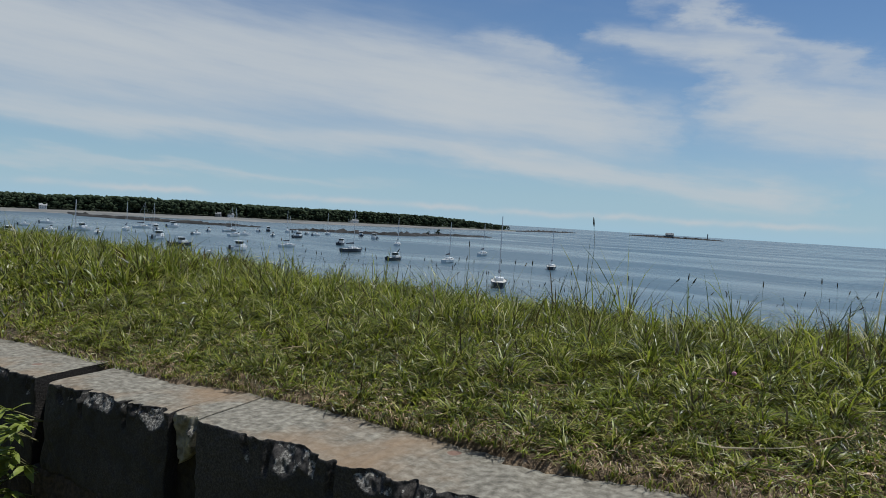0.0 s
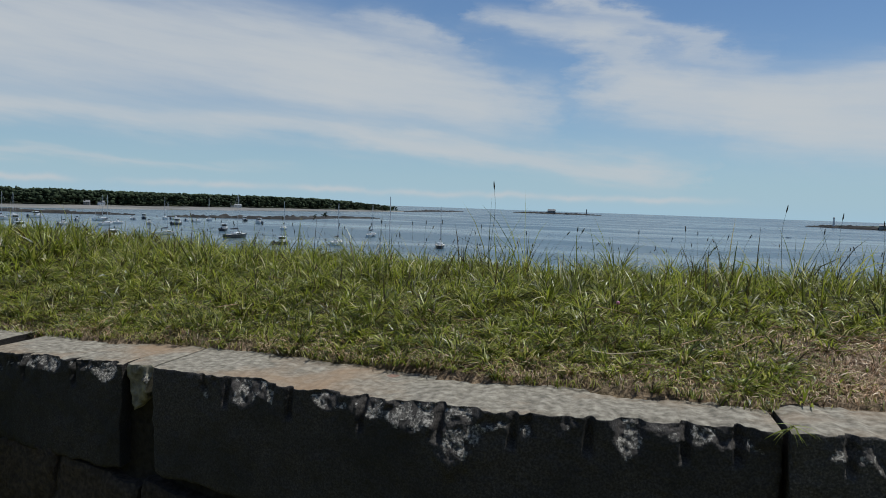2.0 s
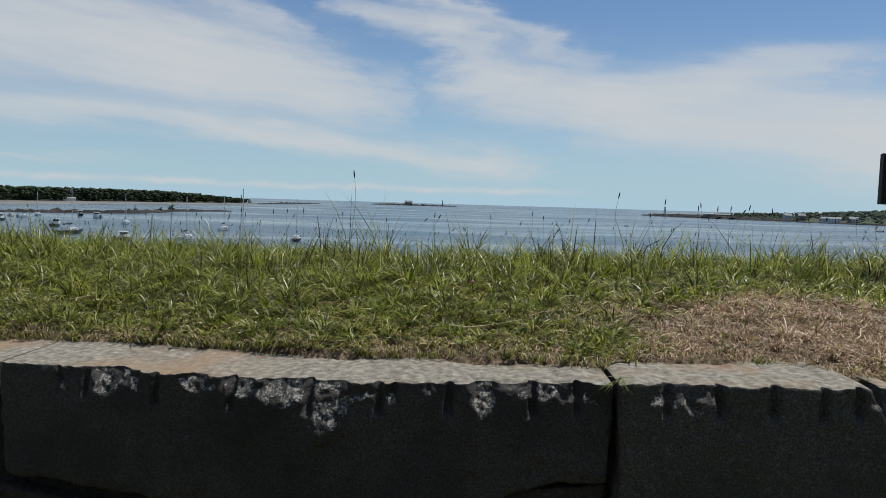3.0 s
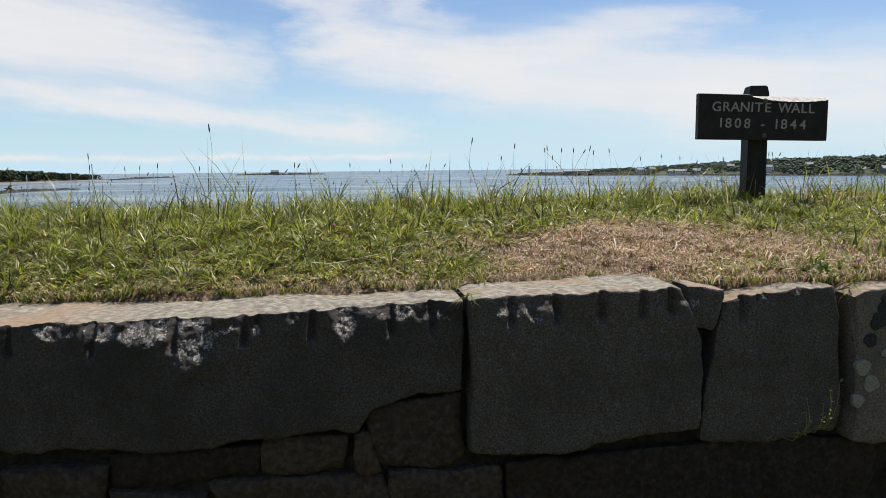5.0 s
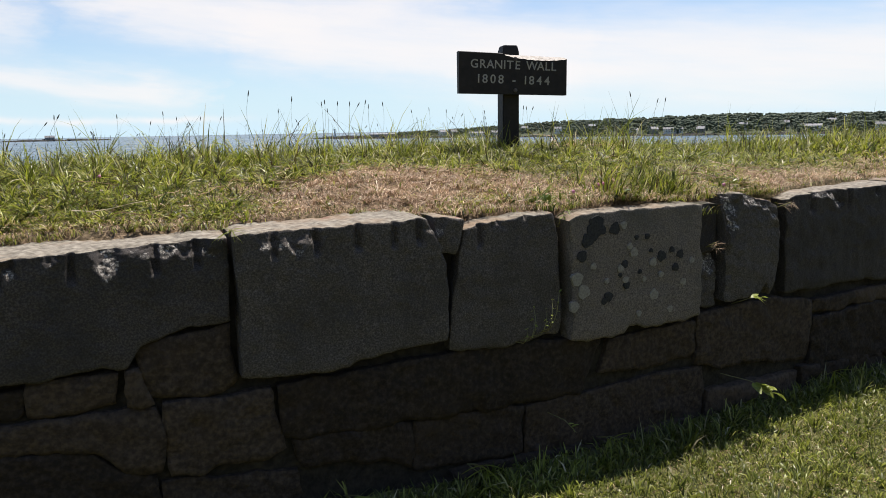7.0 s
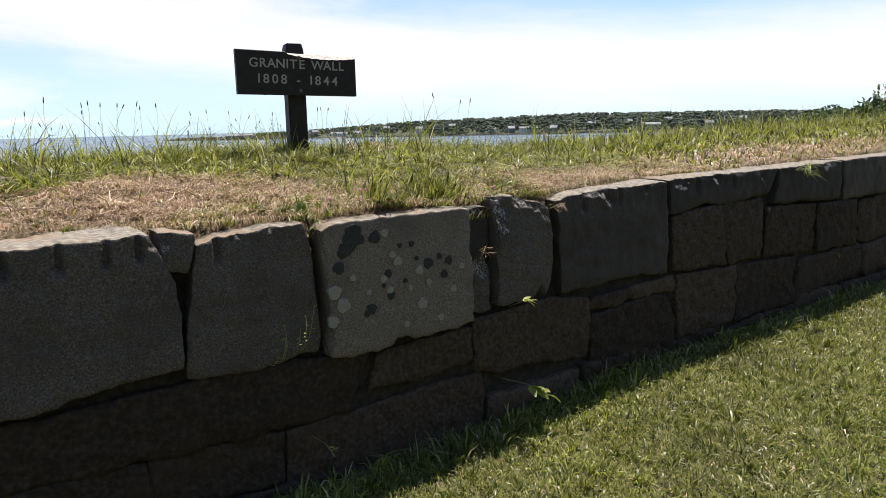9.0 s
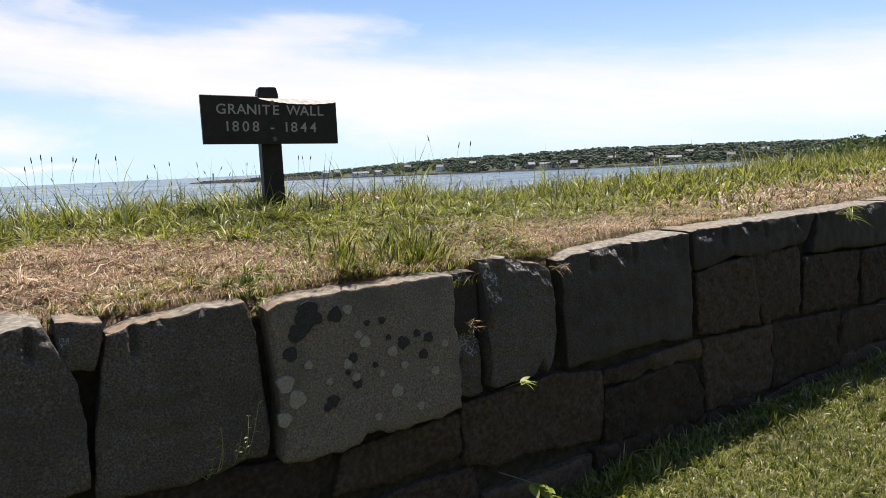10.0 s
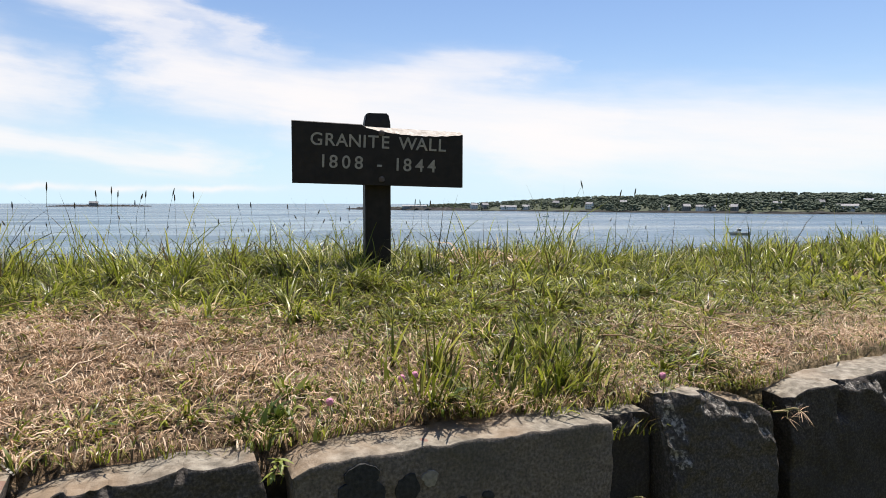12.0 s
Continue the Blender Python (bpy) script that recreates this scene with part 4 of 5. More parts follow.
for i, (x, z, h, lean) in enumerate(((0.93, 0.455, 0.05, 0.5), (0.955, 0.455, 0.09, 0.3), (0.97, 0.46, 0.12, 0.1), (1.0, 0.465, 0.1, 0.35), (1.03, 0.47, 0.13, 0.2), (1.04, 0.475, 0.15, 0.3))):
    sprig(x, z, h, lean, 60 + i)
for i, (x, z) in enumerate(((-2.6, 0.56), (-2.57, 0.45), (-2.55, 0.34), (-2.63, 0.46), (-2.6, 0.36), (-2.56, 0.64))):
    weed(x, z, 21, 1.45, 0, "leafy yellow-green weed hanging from a wall joint", 20 + i, 0.07)
weed(1.815, 0.715, 21, 0.48, 3, "clump of dry straw caught in a wall joint", 31, 0.03)
weed(2.2, 0.85, 21, 0.5, 3, "clump of dry straw caught in a wall joint", 32, 0.03)
weed(4.1, 0.9, 28, 0.9, 4, "tuft of green grass hanging over the wall", 33, 0.05)
weed(1.115, 0.885, 16, 0.42, 0, "leafy green weed hanging into a wall joint", 34, 0.03)
weed(-0.005, 0.9, 14, 0.5, 4, "tuft of green grass in a wall joint", 35, 0.02)
weed(0.3, 0.02, 14, 0.8, 4, "ragged weeds at the foot of a granite wall", 36, 0.08)
weed(0.75, 0.03, 21, 0.8, 4, "ragged weeds at the foot of a granite wall", 37, 0.1)
weed(1.3, 0.02, 14, 0.8, 4, "ragged weeds at the foot of a granite wall", 38, 0.09)
weed(2.5, 0.05, 21, 1.2, 4, "ragged weeds at the foot of a granite wall", 39, 0.08)
weed(3.4, 0.08, 21, 1.3, 4, "ragged weeds at the foot of a granite wall", 40, 0.08)
weed(4.56, 0.37, 5, 0.9, 1, "small dry weed in a wall joint", 8)


# ---------------------------------------------------------------- shrubs at the end of the bank
def shrub(x, y, h, seed, label):
    rg = np.random.default_rng(seed)
    z = float(terrain(x, y))
    ob = empty("shrub", Matrix.Translation((x, y, z)), label, "shrub", "shrubs on the bank")
    bm = bmesh.new()
    for k in range(5):
        a = rg.uniform(0, 6.28)
        tube(bm, [(0, 0, -0.1), (0.12 * h * math.cos(a), 0.12 * h * math.sin(a), h * 0.4), (0.3 * h * math.cos(a), 0.3 * h * math.sin(a), h * 0.75)], [0.05, 0.035, 0.012], 6)
    part("trunk", bm, BARK, ob)
    n = 5200
    c = rg.normal(0, 1, (n, 3))
    c /= np.linalg.norm(c, axis=1)[:, None]
    c *= (rg.uniform(0.45, 1, (n, 1)) ** 0.4)
    lump = 1 + 0.22 * np.sin(c[:, :1] * 5 + seed) * np.cos(c[:, 1:2] * 6) + 0.15 * np.sin(c[:, 2:] * 9 + seed)
    c = c * lump * (0.55 * h, 0.55 * h, 0.48 * h) + (0, 0, 0.55 * h)
    d1, d2 = rg.normal(0, 1, (n, 3)), rg.normal(0, 1, (n, 3))
    d1 *= 0.075 / np.linalg.norm(d1, axis=1)[:, None]
    d2 *= 0.045 / np.linalg.norm(d2, axis=1)[:, None]
    v = np.stack([c - d1, c + d2, c + d1, c - d2], 1).reshape(-1, 3)
    i = np.arange(n)[:, None] * 4
    part("crown", fast_mesh("crown", v, np.concatenate([i + (0, 1, 2), i + (0, 2, 3)]), SHRUB, False), None, ob, "dense green leaves")


SHRUB = surface("shrub_leaf", [(0.0, (0.03, 0.055, 0.015)), (0.6, (0.07, 0.11, 0.025)), (1.0, (0.13, 0.17, 0.05))], 1.0, 3, 0.5, 0, 10, vary="island", spec=0.4, through_light=0.3)
for az, dist, h, seed in ((63.2, 30, 3.2, 1), (64.3, 31, 3.5, 2), (67.3, 26, 2.5, 4), (68.6, 25, 2.4, 5), (70.4, 25, 2.3, 6)):
    px, py, _ = polar(az, dist)
    shrub(px, py - 2.0, h, seed, "dense green shrub beyond the grassy bank")


# ---------------------------------------------------------------- grass
def blades(name, mat, n, xr, yr, height, width, keep, label, seed, lean=0.5, flat=0.0, fine=False, tufted=0.7):
    """One sheet of n grass blades over a stretch of the plan; keep(x, off) thins it, height(x, off) scales it; fine blades arch in three lengths."""
    rg = np.random.default_rng(seed)
    x = rg.uniform(*xr, n)
    off = rg.uniform(*yr, n)
    # most blades stand in tufts and lean outwards from the middle of theirs
    tuft = rg.random(n) < tufted
    cell = 0.085
    ix, io = np.floor(x / cell), np.floor(off / cell)
    hash1 = np.modf(np.abs(np.sin(ix * 12.9898 + io * 78.233) * 43758.5453))[0]
    hash2 = np.modf(np.abs(np.sin(ix * 39.346 + io * 11.135) * 24634.6345))[0]
    r = np.abs(rg.normal(0, 0.028, n))
    a = rg.uniform(0, 2 * math.pi, n)
    x = np.where(tuft, (ix + hash1) * cell + r * np.cos(a), x)
    off = np.where(tuft, (io + hash2) * cell + r * np.sin(a), off)
    grow = np.where(tuft, 0.55 + 0.85 * hash1 * hash2 + 0.25 * hash2, 0.7)
    spread = np.where(tuft, r / 0.028 * 0.3, 0.2)
    ok = (rg.random(n) < keep(x, off)) & ((off < 0) | (yr[1] > 0))
    x, off, a, grow, spread, hash1, tuft = x[ok], off[ok], a[ok], grow[ok], spread[ok], hash1[ok], tuft[ok]
    n = len(x)
    y = off + wall_y(x)
    z = np.where(off < 0, terrain(x, y), bank_z(x, y)) - 0.006
    h = height(x, off) * rg.uniform(0.5, 1.3, n) * grow * 1.12
    h = h * np.where(off > 0, np.clip((off - turf_edge(x)) / 0.07, 0.7, 1), 1)
    w = width * rg.uniform(0.5, 1.4, n) * np.clip(h / 0.045, 0.4, 1.15)
    # tufts are combed each its own way
    a = np.where(tuft & (rg.random(n) < 0.55), hash1 * 40.0, a) + rg.normal(0, 0.6, n)
    th = np.abs(rg.normal(0.12, 0.2, n)) + spread + 0.55 * max(0.0, lean - 0.7)
    curl = np.abs(rg.normal(lean, 0.45, n)) + flat * (rg.random(n) < 0.45)
    face = a + math.pi / 2 + rg.normal(0, 0.5, n)
    p = np.stack([np.cos(face) * w / 2, np.sin(face) * w / 2, rg.normal(0, 0.25, n) * w / 2], -1)
    steps = 3 if fine else 2
    b = np.stack([x, y, z], -1)
    pts = [b]
    for k in range(steps):
        t = np.minimum(th + curl * (k + 0.5) / steps * (1.3 if k else 0.8), 1.85)
        step = h / steps * (1.25 if k == 0 else 0.95)
        nxt = pts[-1] + np.stack([np.cos(a) * np.sin(t), np.sin(a) * np.sin(t), np.cos(t)], -1) * step[:, None]
        nxt[:, 2] = np.maximum(nxt[:, 2], z + 0.008 + 0.012 * rg.random(n))
        pts.append(nxt)
    rows = []
    for k, q in enumerate(pts[:-1]):
        s = (1.0, 0.95, 0.7)[k]
        rows += [q - p * s, q + p * s]
    v = np.stack(rows + [pts[-1]], 1).reshape(-1, 3)
    c = 2 * steps + 1
    i = np.arange(n)[:, None] * c
    tris = []
    for k in range(steps - 1):
        tris += [i + (2 * k, 2 * k + 1, 2 * k + 3), i + (2 * k, 2 * k + 3, 2 * k + 2)]
    tris.append(i + (2 * steps - 2, 2 * steps - 1, 2 * steps))
    return tagged(part(name, fast_mesh(name, v, np.concatenate(tris), mat), None), label, "grass", kind="stuff")


def dryness(x, off):
    """0 green .. 1 bare straw: the worn patch before the sign, the stretch above the wall's edge, and smaller ones."""
    y = off
    d = 1.25 * np.exp(-(((x - 0.72) / 0.56) ** 2 + ((y - 0.52) / 0.42) ** 2) ** 1.4)
    d += 0.5 * np.exp(-(((x - 1.5) / 0.35) ** 2 + ((y - 0.28) / 0.22) ** 2))
    d += 0.75 * np.exp(-(((x - 2.6) / 0.6) ** 2 + ((y - 0.28) / 0.25) ** 2))
    d += 0.95 * np.exp(-(((x - 4.6) / 1.5) ** 2 + ((y - 0.45) / 0.35) ** 2))
    d += 0.7 * np.exp(-(((x - 8.0) / 2.5) ** 2 + ((y - 0.7) / 0.5) ** 2))
    d += 0.28 * np.exp(-(((x - 0.1) / 0.4) ** 2 + ((y - 0.5) / 0.3) ** 2))
    d += 0.6 * np.exp(-((y - turf_edge(x)) / 0.1) ** 2)
    return np.clip(d + 0.22 * lumps(x, y, 3.1, 0.7) - 0.04, 0, 1)


def on_turf(x, off):
    return (off > turf_edge(x) + 0.02 * lumps(x, off, 9) - 0.005) & (off < 2.6)


def bank_height(x, off):
    s = np.clip((off - 0.35) / 1.1, 0, 1)
    return (np.where(x < 0.1, 0.058, 0.044) + 0.058 * s) * (1 + 0.25 * lumps(x, off, 1.8, 2.0)) * np.where(x > 3.3, 0.9, 1)


def crest_height(x, off):
    return 0.17 * (1 + 0.45 * lumps(x, off, 2.6, 1.0))


GRASS_LABEL = "rough green turf of tufted grass on the bank"
blades("bank_grass", GREEN, 230000, (-3.4, 3.6), (0.0, 2.0), lambda x, o: 0.92 * bank_height(x, o), 0.0038, lambda x, o: on_turf(x, o) * np.clip(1.05 - 1.0 * dryness(x, o), 0.04, 1), GRASS_LABEL, 1, 0.95, 0.9, True)
blades("matted_grass", GREEN, 120000, (-3.4, 3.6), (0.0, 1.7), lambda x, o: 0.75 * bank_height(x, o), 0.0048, lambda x, o: on_turf(x, o) * np.clip(1.0 - 0.95 * dryness(x, o), 0.06, 1), "short matted green grass between the tufts", 21, 1.5, 0.8, False, 0.3)
blades("bank_grass_far", GREEN, 66000, (-9, -3.4), (0.2, 2.3), bank_height, 0.0075, lambda x, o: on_turf(x, o) * (1 - 0.8 * dryness(x, o)), GRASS_LABEL, 2, 0.8)
blades("bank_grass_end", GREEN, 90000, (3.6, 15), (0.1, 2.3), bank_height, 0.0075, lambda x, o: on_turf(x, o) * (1 - 0.8 * dryness(x, o)), GRASS_LABEL, 3, 0.8)
blades("crest_grass", GREEN, 22000, (-8, 12), (1.15, 2.0), crest_height, 0.0036, lambda x, o: 1.0 * (lumps(x, o, 2.6, 1.0) > -0.45), "longer green grass along the crest of the bank", 4, 0.3, 0.5, True)
blades("edge_grass", GREEN, 16000, (-3.4, 5), (0.0, 0.5), lambda x, o: 0.046 + 0 * x, 0.0045, lambda x, o: (np.abs(o - turf_edge(x) - 0.04) < 0.045) * (0.25 + 0.75 * (lumps(x, o, 4.3, 3.0) > 0.15)), "ragged tufts of grass over the edge of a wall", 9, 0.9, 0.5, True)
blades("dry_grass", DRY, 280000, (-3.4, 3.6), (0.0, 1.7), lambda x, o: 0.04 + 0 * x, 0.003, lambda x, o: on_turf(x, o) * (o > turf_edge(x) + 0.015) * np.clip(0.14 + 0.95 * dryness(x, o) + 0.25 * (lumps(x, o, 1.3, 4.0) > 0.25) * (o < 0.9), 0, 1), "dry straw-coloured grass on a worn patch of turf", 5, 1.3, 0.9, True, 0.5)
blades("broad_leaf_herbs", HERB, 60000, (-3.4, 3.6), (0.0, 1.5), lambda x, o: 0.034 + 0 * x, 0.0085, lambda x, o: on_turf(x, o) * np.clip(0.75 - 0.5 * o - 0.75 * dryness(x, o) + 0.5 * lumps(x, o, 2.3, 5.0), 0, 1), "low broad-leaved herbs between the grass tufts", 10, 1.1)
blades("dry_grass_end", DRY, 60000, (3.6, 14), (0.1, 1.9), lambda x, o: 0.05 + 0 * x, 0.005, lambda x, o: on_turf(x, o) * np.clip(0.15 + 0.9 * dryness(x, o), 0, 1), "dry straw-coloured grass on a worn patch of turf", 6, 1.1, 0.8)
blades("lawn_grass", LAWN, 230000, (-0.6, 5.2), (-2.3, -0.0), lambda x, o: 0.044 + 0.02 * (o > -0.2), 0.0045, lambda x, o: np.clip((o + 2.3) / 0.9 + 0.3 * lumps(x, o, 2.0, 1.0), 0, 1) * np.clip((x + 0.6) / 0.8 + 0.3 * lumps(x, o, 2.0, 4.0), 0, 1) * (1 - 0.55 * (o > -0.1)), "mown sunlit lawn with dry clippings", 7, 0.75, 0.4, False, 0.22)
blades("lawn_clippings", DRY, 26000, (-0.6, 5.2), (-2.3, -0.05), lambda x, o: 0.036 + 0 * x, 0.0042, lambda x, o: np.clip(0.5 + 0.6 * lumps(x, o, 2.1, 3.0), 0.15, 1), "pale dry clippings lying on a mown lawn", 22, 1.6, 0.6, False, 0.2)
blades("lawn_grass_end", LAWN, 60000, (5.2, 16), (-4.2, -0.0), lambda x, o: 0.045 + 0 * x, 0.008, lambda x, o: 1.0 + 0 * x, "mown sunlit lawn with dry clippings", 8, 0.7, 0.6)
blades("lawn_grass_behind", LAWN, 110000, (-9, 5.2), (-4.2, 0.0), lambda x, o: 0.046 + 0 * x, 0.0095, lambda x, o: 1 - 0.9 * np.clip((o + 2.3) / 0.9, 0, 1) * np.clip((x + 0.6) / 0.8, 0, 1), "mown sunlit lawn with dry clippings", 17, 0.8, 0.6)
blades("tall_edge_grass", GREEN, 2600, (1.36, 1.86), (0.05, 0.3), lambda x, o: 0.075 * (1 + 0.4 * lumps(x, o, 5.0, 1.0)), 0.0042, lambda x, o: np.clip(0.05 + 0.9 * np.exp(-((x - 1.72) / 0.1) ** 2) + 0.4 * np.exp(-((x - 1.47) / 0.05) ** 2), 0, 1), "upright bright green tufts above the edge of a wall", 18, 0.25)
blades("bent_pale_grass", DRY, 2000, (2.0, 2.6), (1.25, 1.6), lambda x, o: 0.13 + 0 * x, 0.0055, lambda x, o: np.exp(-(((x - 2.28) / 0.16) ** 2 + ((o - 1.45) / 0.12) ** 2)), "bleached bent grass on the crest of the bank", 20, 1.3)
blades("clover_leaves", HERB, 900, (0.98, 1.32), (0.05, 0.26), lambda x, o: 0.04 + 0 * x, 0.0085, lambda x, o: np.exp(-(((x - 1.13) / 0.08) ** 2 + ((o - 0.11) / 0.08) ** 2)), "patch of leafy green clover above a wall joint", 19, 0.7)


def fallen_straw():
    """Long dry culms lying across the turf."""
    rg = random.Random(41)
    bm = bmesh.new()
    for k in range(70):
        x, o = (rg.uniform(0.2, 2.6), rg.uniform(0.12, 0.75)) if k < 40 else (rg.uniform(-2.5, 3.5), rg.uniform(0.2, 1.5))
        a, n = rg.gauss(0.3, 0.7), rg.uniform(0.09, 0.26)
        pts = []
        for i in range(5):
            px, po = x + math.cos(a) * n * i / 4, max(0.07, o + math.sin(a) * n * i / 4)
            y = po + float(wall_y(px))
            pts.append((px, y, float(bank_z(px, y)) + 0.016 + 0.018 * rg.random()))
            a += rg.gauss(0, 0.12)
        tube(bm, pts, [0.0017, 0.0016, 0.0014, 0.0012, 0.0008], 5)
    tagged(part("fallen_straw", bm, DRY, None), "long dry straw culms lying across the turf", "straw", kind="stuff")


fallen_straw()


def clover():
    rg = random.Random(9)
    base = empty("clover", Matrix(), "small pink clover flower in the turf", "clover", "clover flowers")
    bm = bmesh.new()
    bmesh.ops.create_icosphere(bm, subdivisions=2, radius=0.007, matrix=Matrix.Translation((0, 0, 0.042)))
    for v in bm.verts:
        v.co += v.co.normalized() * rg.uniform(-0.0015, 0.0015)
    part("flower", bm, CLOVER, base, "pink flower head")
    part("stem", tube(bmesh.new(), [(0, 0, 0), (0.003, 0, 0.02), (0, 0, 0.04)], [0.0012, 0.001, 0.001], 5), STALK, base)
    for i, (x, y) in enumerate(((1.22, 0.07), (1.37, 0.12), (1.4, 0.13), (1.9, 0.02), (-0.35, 0.9))):
        m = Matrix.Translation((x, y, float(bank_z(x, y))))
        if i:
            copy_thing(base, m)
        else:
            base.matrix_world = m


clover()


# ---------------------------------------------------------------- the granite wall
def build_core():
    xs = np.arange(-8, 16.01, 0.25)
    verts, faces = [], []
    for x in xs:
        y, t = float(wall_y(x)), float(wall_top(x))
        verts += [(x, y + 0.034, -0.3), (x, y + 0.034, 0.42), (x, y + 0.055, 0.5), (x, y + 0.055, t - 0.06), (x, y + 0.5, t - 0.06), (x, y + 0.5, -0.3)]
    for i in range(len(xs) - 1):
        for k in range(6):
            a, b = i * 6 + k, i * 6 + (k + 1) % 6
            faces.append((a, a + 6, b + 6, b))
    ob = part("wall_granite", mesh_from("wall_granite", verts, faces, MORTAR), None)
    return tagged(ob, "old dry-laid granite retaining wall with split top blocks over rubble", "wall", kind="structure")


WALL = build_core()


def along(table, u):
    """A piecewise straight offset along a side, 0 at both ends."""
    if not table:
        return 0.0
    return float(np.interp(u, [0.0] + [p[0] for p in table] + [1.0], [0.0] + [p[1] for p in table] + [0.0]))


def smooth_step(a, b, x):
    t = min(1.0, max(0.0, (x - a) / (b - a)))
    return t * t * (3 - 2 * t)


def stone(tl, tr, br, bl, mat, seed, depth=0.42, cell=0.016, rough=0.006, chip=0.0, grooves=(), proud=0.0, top=None, name="stone", recess=0.0045, grow=0.0, ragged=1.0,
          over=(), under=(), west=(), east=(), spalls=()):
    """One block from the corners (x, z) of its face. chip: depth of the broken upper edge; grooves: places of drill marks along the top;
    over, under, west, east: how its four sides leave the straight line; spalls: (x, half width, reach) of large breaks below the edge."""
    tl, tr, br, bl = (tl[0] - grow, tl[1] + grow), (tr[0] + grow, tr[1] + grow), (br[0] + grow, br[1] - grow), (bl[0] - grow, bl[1] - grow)
    nx = max(4, int(abs(tr[0] - tl[0]) / cell))
    nz = max(4, int((tl[1] - bl[1]) / cell))
    nd = max(2, int(depth / (cell * 2))) if top else 2
    sx = seed * 7.31
    verts = np.zeros((nd + nz + 2, nx + 1, 3))
    fresh = np.zeros((nd + nz + 2, nx + 1))
    N = noise.noise
    for i in range(nx + 1):
        u = i / nx
        tx, tz = tl[0] + (tr[0] - tl[0]) * u, tl[1] + (tr[1] - tl[1]) * u
        bx, bz = bl[0] + (br[0] - bl[0]) * u, bl[1] + (br[1] - bl[1]) * u
        tz += along(over, u) + 0.006 * ragged * N((tx * 14, sx, 0.0)) + 0.003 * N((tx * 50, sx, 1.0))
        bz += along(under, u) + 0.012 * ragged * N((bx * 9, sx, 4.0)) + 0.006 * ragged * N((bx * 26, sx, 5.0))
        span = abs(tr[0] - tl[0])
        corner = 0.008 * math.exp(-min(u, 1 - u) * span / 0.012)
        tz -= 0.35 * corner * ragged
        bz += 0.6 * corner * ragged
        for j in range(nz + 1):
            v = (j / nz) ** (1.35 if chip else 1.0)
            x, z = tx + (bx - tx) * v, tz + (bz - tz) * v
            side = 2 * u - 1
            x += 0.008 * ragged * N((z * 12, sx, 7.0 + side)) * side + 0.004 * ragged * N((z * 40, sx, 3.0 + side)) * side
            x += along(west, v) * (1 - u) + along(east, v) * u
            du, dv_t, dv_b = min(u, 1 - u) * span, v * (tz - bz), (1 - v) * (tz - bz)
            y = float(wall_y(x)) - proud + 0.7 * rough * N((x * 5, z * 5, sx)) + rough * N((x * 20, z * 20, sx)) + 0.5 * rough * N((x * 62, z * 62, sx))
            y += recess * math.exp(-du / 0.010) + recess * math.exp(-dv_b / 0.012) + 0.003 * math.exp(-dv_t / 0.004)
            if chip:
                # below a set-back band the pitched face steps out in rough ledges that face up
                where = N((x * 7, sx + 3, 2.0)) + 0.55 * N((x * 21, sx, 6.0)) + 0.3 * N((x * 60, z * 30, sx))
                broken = smooth_step(0.02, 0.25, where) if chip > 0.01 else 0.0
                start = 0.006 + 0.055 * max(0.0, 0.3 + N((x * 8, sx, 9.0)) + 0.5 * N((x * 27, sx, 8.0))) + 0.012 * N((x * 70, sx, 5.0))
                slope = 0.012 + 0.016 * max(0.0, 0.5 + N((x * 17, sx, 4.5)))
                for gx, half, far in spalls:
                    near = 1 - smooth_step(0.5, 1.0, abs(x - gx) / half + 0.4 * N((x * 30, z * 30, sx + 2)))
                    far = 0.62 * far * (1 - 0.5 * min(1.0, abs(x - gx) / half))
                    broken = max(broken, near)
                    start += (0.006 - start) * near
                    slope += (max(0.03, far) - slope) * near
                back = min(chip, 0.62 * slope + 0.004)
                lift = min(0.03, max(0.0, 0.5 * slope - chip))
                down = (dv_t - max(0.0, start)) / slope
                facet = 0.5 * N((x * 30, z * 34, sx + 5)) + 0.45 * N((x * 74, z * 80, sx)) + 0.35 * N((x * 140, z * 140, sx))
                inside = smooth_step(-0.25, 0.1, down) * (1 - smooth_step(0.85, 1.25, down))
                y += broken * (back * (1 - min(1.0, max(0.0, down))) + 0.012 * facet * inside)
                y -= broken * lift * min(1.0, max(0.0, down)) * (1 - smooth_step(0.0, 0.05, dv_t - start - slope))
                fresh[nd + j, i] = broken * inside * (0.62 + 0.8 * N((x * 34, z * 34, sx + 1)) + 0.5 * N((x * 90, z * 90, sx + 1)))
            for g in grooves:
                half = 0.012
                if abs(x - g) < half and dv_t < 0.088:
                    y += 0.024 * math.sqrt(1 - ((x - g) / half) ** 2) * min(1.0, (0.088 - dv_t) / 0.02)
                    fresh[nd + j, i] = 0
            verts[nd + j, i] = (x, y, z)
        f = verts[nd, i].copy()
        for k in range(nd):
            d = depth * (1 - k / nd)
            x, y = f[0], f[1] + d
            zz = f[2] + 0.004 * (1 - math.exp(-d / 0.02)) + 0.004 * N((x * 5, y * 5, sx))
            verts[k, i] = (x, y, zz)
        verts[nd + nz + 1, i] = (verts[nd + nz, i][0], verts[nd + nz, i][1] + depth, verts[nd + nz, i][2])
    R, C = nd + nz + 2, nx + 1
    faces = [(r * C + c, (r + 1) * C + c, (r + 1) * C + c + 1, r * C + c + 1) for r in range(R - 1) for c in range(C - 1)]
